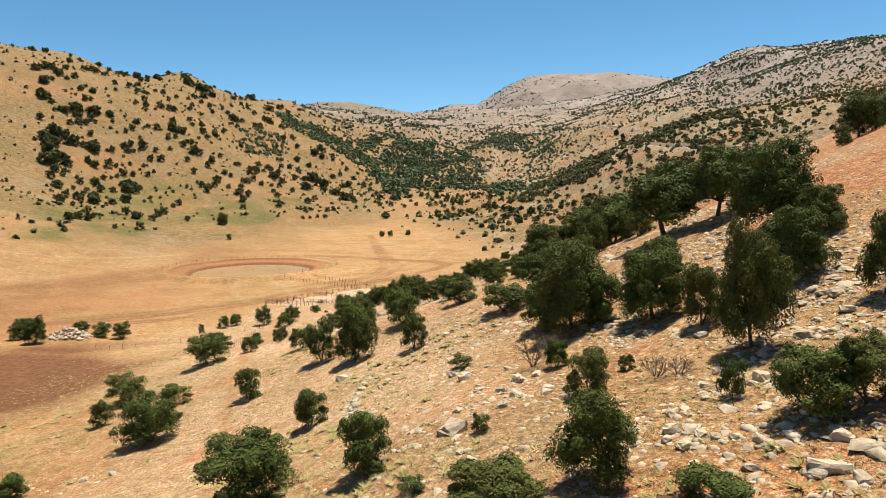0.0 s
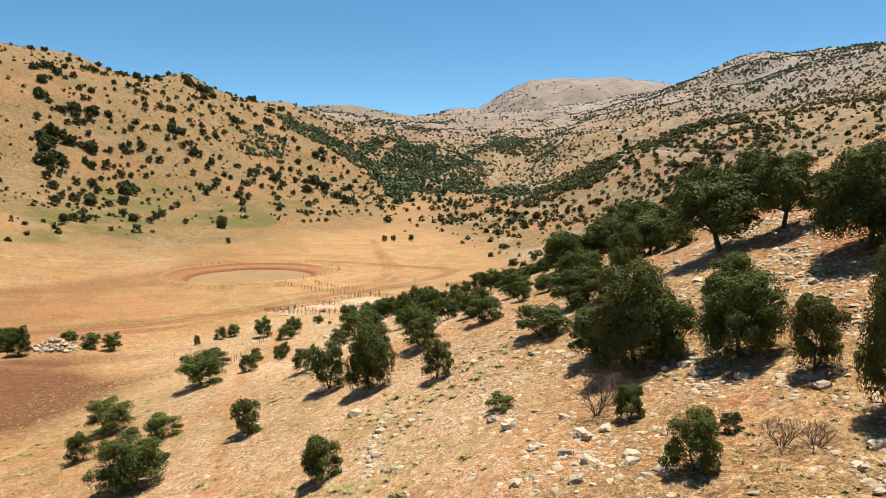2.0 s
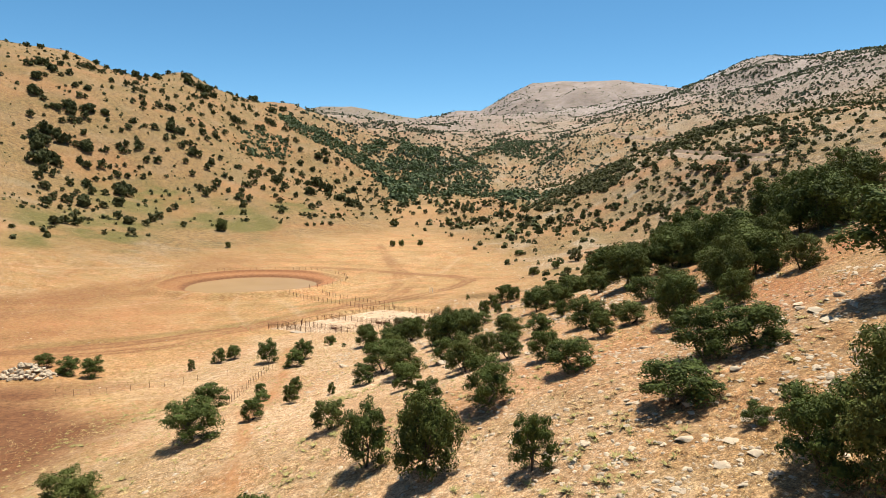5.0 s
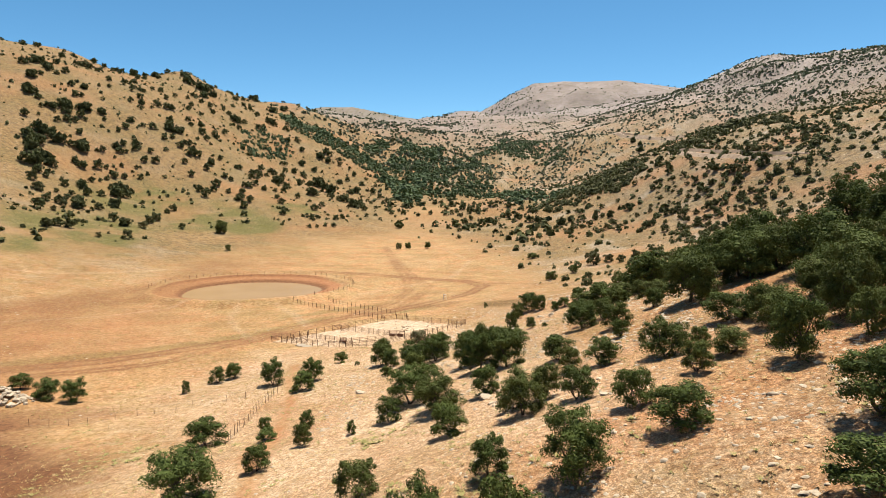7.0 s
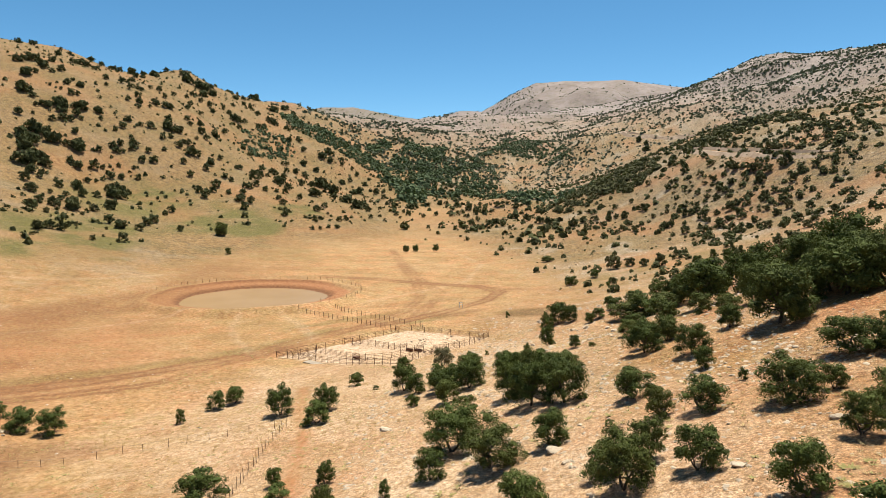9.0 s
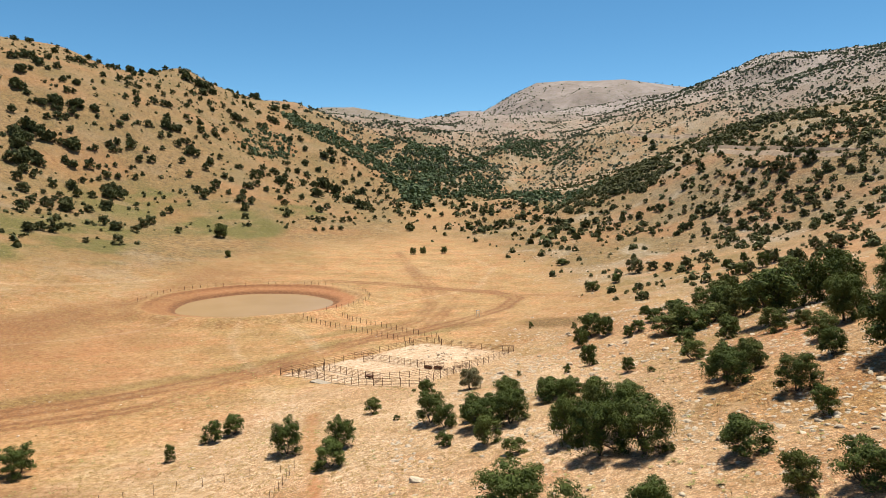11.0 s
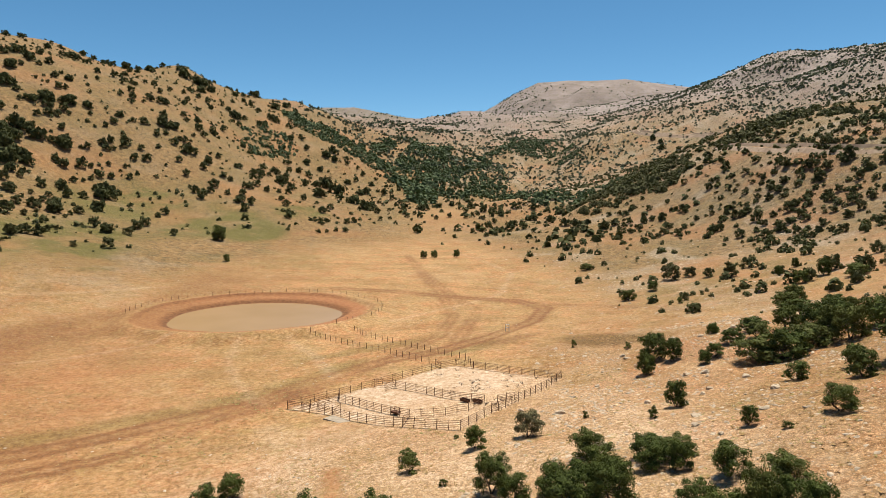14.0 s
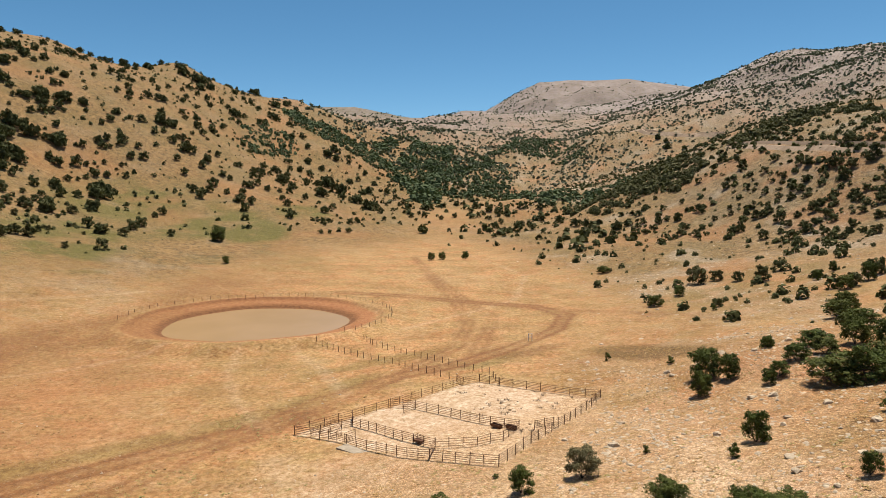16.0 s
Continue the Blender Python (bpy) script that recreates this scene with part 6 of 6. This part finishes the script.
def dead_shrub(x, y, height, seed):
    r = random.Random(seed)
    verts, faces = [], []

    def grow(p, way, length, rad, depth):
        q = p + way * length
        midp = (p + q) / 2 + Vector((r.gauss(0, 1), r.gauss(0, 1), r.gauss(0, 1))) * length * 0.06
        tube(verts, faces, [p, midp, q], [rad, rad * 0.85, rad * 0.6], 4)
        if depth:
            for _ in range(3):
                w = (way + Vector((r.gauss(0, .5), r.gauss(0, .5), r.gauss(0.1, .35)))).normalized()
                grow(q, w, length * r.uniform(0.6, 0.8), rad * 0.6, depth - 1)
    for k in range(11):
        a = r.uniform(0, 6.28)
        grow(Vector((0.1 * math.cos(a), 0.1 * math.sin(a), -0.1)), Vector((r.uniform(0.3, 1.0) * math.cos(a), r.uniform(0.3, 1.0) * math.sin(a), 1)).normalized(), height * 0.36, height * 0.017, 3)
    ob = new("dead_shrub", mesh_from("dead_shrub", verts, faces, TWIG))
    ob.location = (x, y, gz(x, y))
    return tagged(ob, "bare grey-brown dead shrub with thin twigs", "shrub", "dead shrubs")


dead_shrub(7.0, 50.6, 2.6, 1), dead_shrub(13.2, 39.8, 1.7, 2), dead_shrub(8.8, 52.6, 1.9, 3), dead_shrub(14.1, 38.6, 1.5, 4)


# ---- fences, cattle pen and its fittings ----
def bar_mesh(name, material, sides=6):
    """A round bar, one metre long along x, radius 1."""
    v, f = [], []
    for k in (0, 1):
        for s in range(sides):
            a = 2 * math.pi * s / sides
            v.append((k, math.cos(a), math.sin(a)))
    for s in range(sides):
        t = (s + 1) % sides
        f.append((s, t, t + sides, s + sides))
    f += [tuple(range(sides))[::-1], tuple(range(sides, 2 * sides))]
    return mesh_from(name, v, f, material)


def post_mesh(name, material, sides=6):
    """A post one metre high, radius 1, with a slightly domed cap."""
    v, f = [], []
    for z, rad in ((-0.25, 1), (0.96, 1), (1.0, 0.7)):
        for s in range(sides):
            a = 2 * math.pi * s / sides
            v.append((rad * math.cos(a), rad * math.sin(a), z))
    for k in (0, sides):
        for s in range(sides):
            t = (s + 1) % sides
            f.append((k + s, k + t, k + t + sides, k + s + sides))
    f.append(tuple(range(2 * sides, 3 * sides)))
    return mesh_from(name, v, f, material)


STEEL_POST, STEEL_BAR = post_mesh("post", POST), bar_mesh("rail", POST)
WIRE_BAR = bar_mesh("wire", WIRE, 4)


def bar_between(a, b, rad):
    a, b = Vector(a), Vector(b)
    d = b - a
    return Matrix.Translation(a) @ d.to_track_quat("X", "Z").to_matrix().to_4x4() @ Matrix.Diagonal((d.length, rad, rad, 1))


def spaced(line, gap):
    pts = []
    for (ax, ay), (bx, by) in zip(line[:-1], line[1:]):
        n = max(1, round(math.hypot(bx - ax, by - ay) / gap))
        pts += [(ax + (bx - ax) * k / n, ay + (by - ay) * k / n) for k in range(n)]
    return pts + [line[-1]]


fence_rng = random.Random(9)


def fence(name, line, gap, height, rails, post_r, rail_r, label, post=STEEL_POST, bar=STEEL_BAR, rail_name="rail", jitter=0.0):
    pts = [(x + fence_rng.gauss(0, jitter), y + fence_rng.gauss(0, jitter)) for x, y in spaced(line, gap)]
    x0, y0 = pts[0]
    root = new(name)
    root.location = (x0, y0, gz(x0, y0))
    local = [Vector((x - x0, y - y0, gz(x, y) - root.location.z)) for x, y in pts]
    tops = []
    for p in local:
        h = height * fence_rng.uniform(0.94, 1.12)
        lean = pose(0, 0, 0, fence_rng.gauss(0, 2), fence_rng.gauss(0, 2), fence_rng.uniform(0, 360))
        part("post", post, root, Matrix.Translation(p) @ lean @ Matrix.Diagonal((post_r, post_r, h, 1)))
        tops.append(h)
    for a, b in zip(local[:-1], local[1:]):
        for k in range(rails):
            z = height * (0.2 + 0.74 * k / max(1, rails - 1)) if rails > 1 else height * 0.9
            sag = fence_rng.gauss(0, 0.02)
            part(rail_name, bar, root, bar_between(a + Vector((0, 0, z + sag)), b + Vector((0, 0, z - sag)), rail_r))
    return tagged(root, label, "fence")


PEN_LABEL = "rusty steel pipe rail fence round the cattle pen"
fence("pen_fence", PEN_BACK, 2.5, 1.45, 4, 0.05, 0.026, PEN_LABEL)
fence("pen_fence", PEN_END, 2.6, 1.45, 5, 0.055, 0.028, PEN_LABEL)
fence("pen_fence", PEN_SIDE, 2.3, 1.5, 5, 0.06, 0.028, PEN_LABEL)
fence("pen_fence", PEN_FRONT, 2.0, 1.45, 5, 0.055, 0.028, PEN_LABEL)
INNER = "rusty steel rail partition inside the cattle pen"
fence("pen_partition", [(-53.8, 204.3), (-51.4, 206.8), (-48.2, 208.4), (-44.1, 204.7), (-40.0, 200.4), (-35.3, 195.6)], 2.1, 1.45, 5, 0.055, 0.028, INNER)
fence("pen_partition", [(-48.2, 208.4), (-48.7, 212.1)], 2.0, 1.45, 4, 0.055, 0.028, INNER)
fence("pen_partition", [(-38.8, 215.8), (-33.0, 210.6), (-27.2, 204.7), (-23.3, 201.6)], 2.3, 1.45, 5, 0.055, 0.028, INNER)
fence("pen_partition", [(-38.8, 215.8), (-43.0, 217.6)], 2.2, 1.45, 4, 0.055, 0.028, INNER)
fence("pen_partition", [(-23.3, 201.6), (-26.1, 195.8), (-29.7, 194.4), (-35.3, 195.6)], 2.2, 1.35, 4, 0.05, 0.026, INNER)
fence("pen_partition", [(-21.2, 200.8), (-18.2, 202.2)], 1.5, 1.4, 5, 0.055, 0.028, INNER)


def gate(a, b, height, label):
    """A tubular gate leaf from a to b: frame, rails and one brace."""
    x0, y0 = a
    root = new("pen_gate")
    root.location = (x0, y0, gz(x0, y0))
    end = Vector((b[0] - x0, b[1] - y0, gz(*b) - root.location.z))
    up = Vector((0, 0, height))
    low = Vector((0, 0, 0.18))
    for p, q in ((low, up), (end + low, end + up)):
        part("stile", STEEL_BAR, root, bar_between(p, q, 0.032))
    for k in range(5):
        z = low + (up - low) * k / 4
        part("rail", STEEL_BAR, root, bar_between(z, end + z, 0.026))
    part("brace", STEEL_BAR, root, bar_between(low, end + up, 0.022))
    return tagged(root, label, "gate", "gates of the cattle pen")


gate((-38.8, 215.8), (-40.6, 213.4), 1.45, "rusty tubular steel gate standing ajar")
gate((-35.3, 195.6), (-36.0, 190.8), 1.4, "rusty tubular steel gate between two pens")
gate((-30.5, 228.9), (-31.6, 230.9), 1.5, "rusty steel gate leaf at the pen entrance")
gate((-50.6, 202.4), (-49.2, 204.2), 1.6, "tall rusty steel gate of the loading race")
gate((-48.2, 200.4), (-46.9, 202.0), 1.6, "tall rusty steel gate of the loading race")


def trough(x, y, turn, length, colour, label):
    bm = bmesh.new()
    prof = [(-0.34, 0.62), (-0.24, 0.12), (0.24, 0.12), (0.34, 0.62), (0.29, 0.62), (0.20, 0.18), (-0.20, 0.18), (-0.29, 0.62)]
    rows = [[bm.verts.new((xx, yy, zz)) for yy, zz in prof] for xx in (-length / 2, length / 2)]
    for k in range(8):
        bm.faces.new((rows[0][k], rows[0][(k + 1) % 8], rows[1][(k + 1) % 8], rows[1][k]))
    for row in rows:
        bm.faces.new((row[0], row[1], row[6], row[7])), bm.faces.new((row[1], row[2], row[5], row[6])), bm.faces.new((row[2], row[3], row[4], row[5]))
    for xx in (-length / 2 + 0.03, length / 2 - 0.03):
        bm.faces.new([bm.verts.new((xx, yy, zz)) for yy, zz in ((-0.33, 0.6), (-0.24, 0.14), (0.24, 0.14), (0.33, 0.6))])
    bmesh.ops.recalc_face_normals(bm, faces=bm.faces)
    me = bpy.data.meshes.new("basin")
    bm.to_mesh(me)
    bm.free()
    me.materials.append(colour)
    root = new("feed_trough")
    root.matrix_basis = pose(x, y, gz(x, y), 0, 0, turn)
    part("basin", me, root)
    for sx_ in (-length * 0.4, length * 0.4):
        for sy_ in (-0.26, 0.26):
            part("leg", STEEL_BAR, root, bar_between((sx_, sy_, -0.05), (sx_, sy_ * 0.9, 0.3), 0.03))
    return tagged(root, label, "trough", "troughs in the cattle pen")


trough(-26.4, 203.0, -42, 1.7, POST, "dark rusty steel feed trough against the pen rails")
trough(-24.4, 201.6, -42, 1.7, POST, "dark rusty steel feed trough against the pen rails")


def feeder(x, y, turn):
    """A small hay rack: a barred box on a low body."""
    root = new("hay_rack")
    root.matrix_basis = pose(x, y, gz(x, y), 0, 0, turn)
    v = [(-.7, -.4, .25), (.7, -.4, .25), (.7, .4, .25), (-.7, .4, .25), (-.75, -.45, .55), (.75, -.45, .55), (.75, .45, .55), (-.75, .45, .55)]
    part("tray", mesh_from("tray", v, [(3, 2, 1, 0), (0, 1, 5, 4), (1, 2, 6, 5), (2, 3, 7, 6), (3, 0, 4, 7), (4, 5, 6, 7)], POST), root)
    for sx_ in (-.68, .68):
        for sy_ in (-.38, .38):
            part("leg", STEEL_BAR, root, bar_between((sx_, sy_, -.05), (sx_, sy_, 1.15), 0.03))
    for sy_ in (-.38, .38):
        part("rail", STEEL_BAR, root, bar_between((-.7, sy_, 1.12), (.7, sy_, 1.12), 0.028))
        for k in range(6):
            part("bar", STEEL_BAR, root, bar_between((-.6 + .24 * k, sy_, .5), (-.6 + .24 * k, sy_ * 1.1, 1.12), 0.014))
    return tagged(root, "dark rusty barred hay rack in the pen", "hay rack")


feeder(-37.6, 198.6, -45)
slab_v = [(-2.6, -0.8, 0), (2.4, -1.0, 0), (2.7, 0.7, 0), (-2.2, 1.0, 0)]
slab_v += [(x * 0.97, y * 0.95, 0.22) for x, y, z in slab_v]
slab = new("concrete_slab", mesh_from("concrete_slab", [(x, y, z - 0.1) for x, y, z in slab_v], [(0, 1, 5, 4), (1, 2, 6, 5), (2, 3, 7, 6), (3, 0, 4, 7), (4, 5, 6, 7)], SLAB))
slab.matrix_basis = pose(-46.6, 197.6, gz(-46.6, 197.6), 4, 0, -36)
tagged(slab, "pale concrete slab lying outside the pen rails", "slab")

# wire fences: round the pond, the lane to it, and on the near pasture
pond_line = []
for k in range(49):
    a = radians(-38 + 225 * k / 48)
    q = RIM_R + 0.6 + 2.2 * math.sin(a * 2 + 1)
    pond_line.append((POND[0] + q * math.cos(a), POND[1] + q * math.sin(a)))
PASTURE = "thin steel posts strung with wire on dry ground"
fence("wire_fence", pond_line, 3.0, 1.25, 3, 0.055, 0.008, "thin post and wire fence round the pond's bank", STEEL_POST, WIRE_BAR, "wire", 0.15)
fence("wire_fence", [(-65, 267), (-55, 256), (-45, 247), (-31.5, 232)], 2.3, 1.35, 3, 0.07, 0.008, "post and wire fence along the cattle lane", STEEL_POST, WIRE_BAR, "wire", 0.1)
fence("wire_fence", [(-54, 272), (-50, 264), (-39, 252), (-25, 235.5), (-23.8, 228.3)], 2.3, 1.35, 3, 0.07, 0.008, "post and wire fence along the cattle lane", STEEL_POST, WIRE_BAR, "wire", 0.1)
fence("wire_fence", [(-76, 141), (-68.1, 142), (-62.5, 146.2), (-57.1, 148.4), (-49, 148.6), (-42.5, 149)], 3.0, 1.15, 2, 0.03, 0.007, PASTURE, STEEL_POST, WIRE_BAR, "wire", 0.15)
fence("wire_fence", [(-41, 149.3), (-41.3, 140.1), (-41, 129.8), (-40.3, 122)], 1.5, 1.2, 3, 0.03, 0.008, PASTURE, STEEL_POST, WIRE_BAR, "wire", 0.08)

# small white frame on the plain
stand = new("white_frame")
stand.location = (-13.4, 264, gz(-13.4, 264))
WHITE_BAR = bar_mesh("leg", WHITE)
for sx_ in (-0.42, 0.42):
    part("leg", WHITE_BAR, stand, bar_between((sx_ * 1.1, 0, -0.1), (sx_, 0, 1.85), 0.10))
for zz_ in (1.0, 1.7):
    part("crossbar", WHITE_BAR, stand, bar_between((-0.46, 0, zz_), (0.46, 0, zz_), 0.08))
tagged(stand, "small white painted post frame on the plain", "post frame")
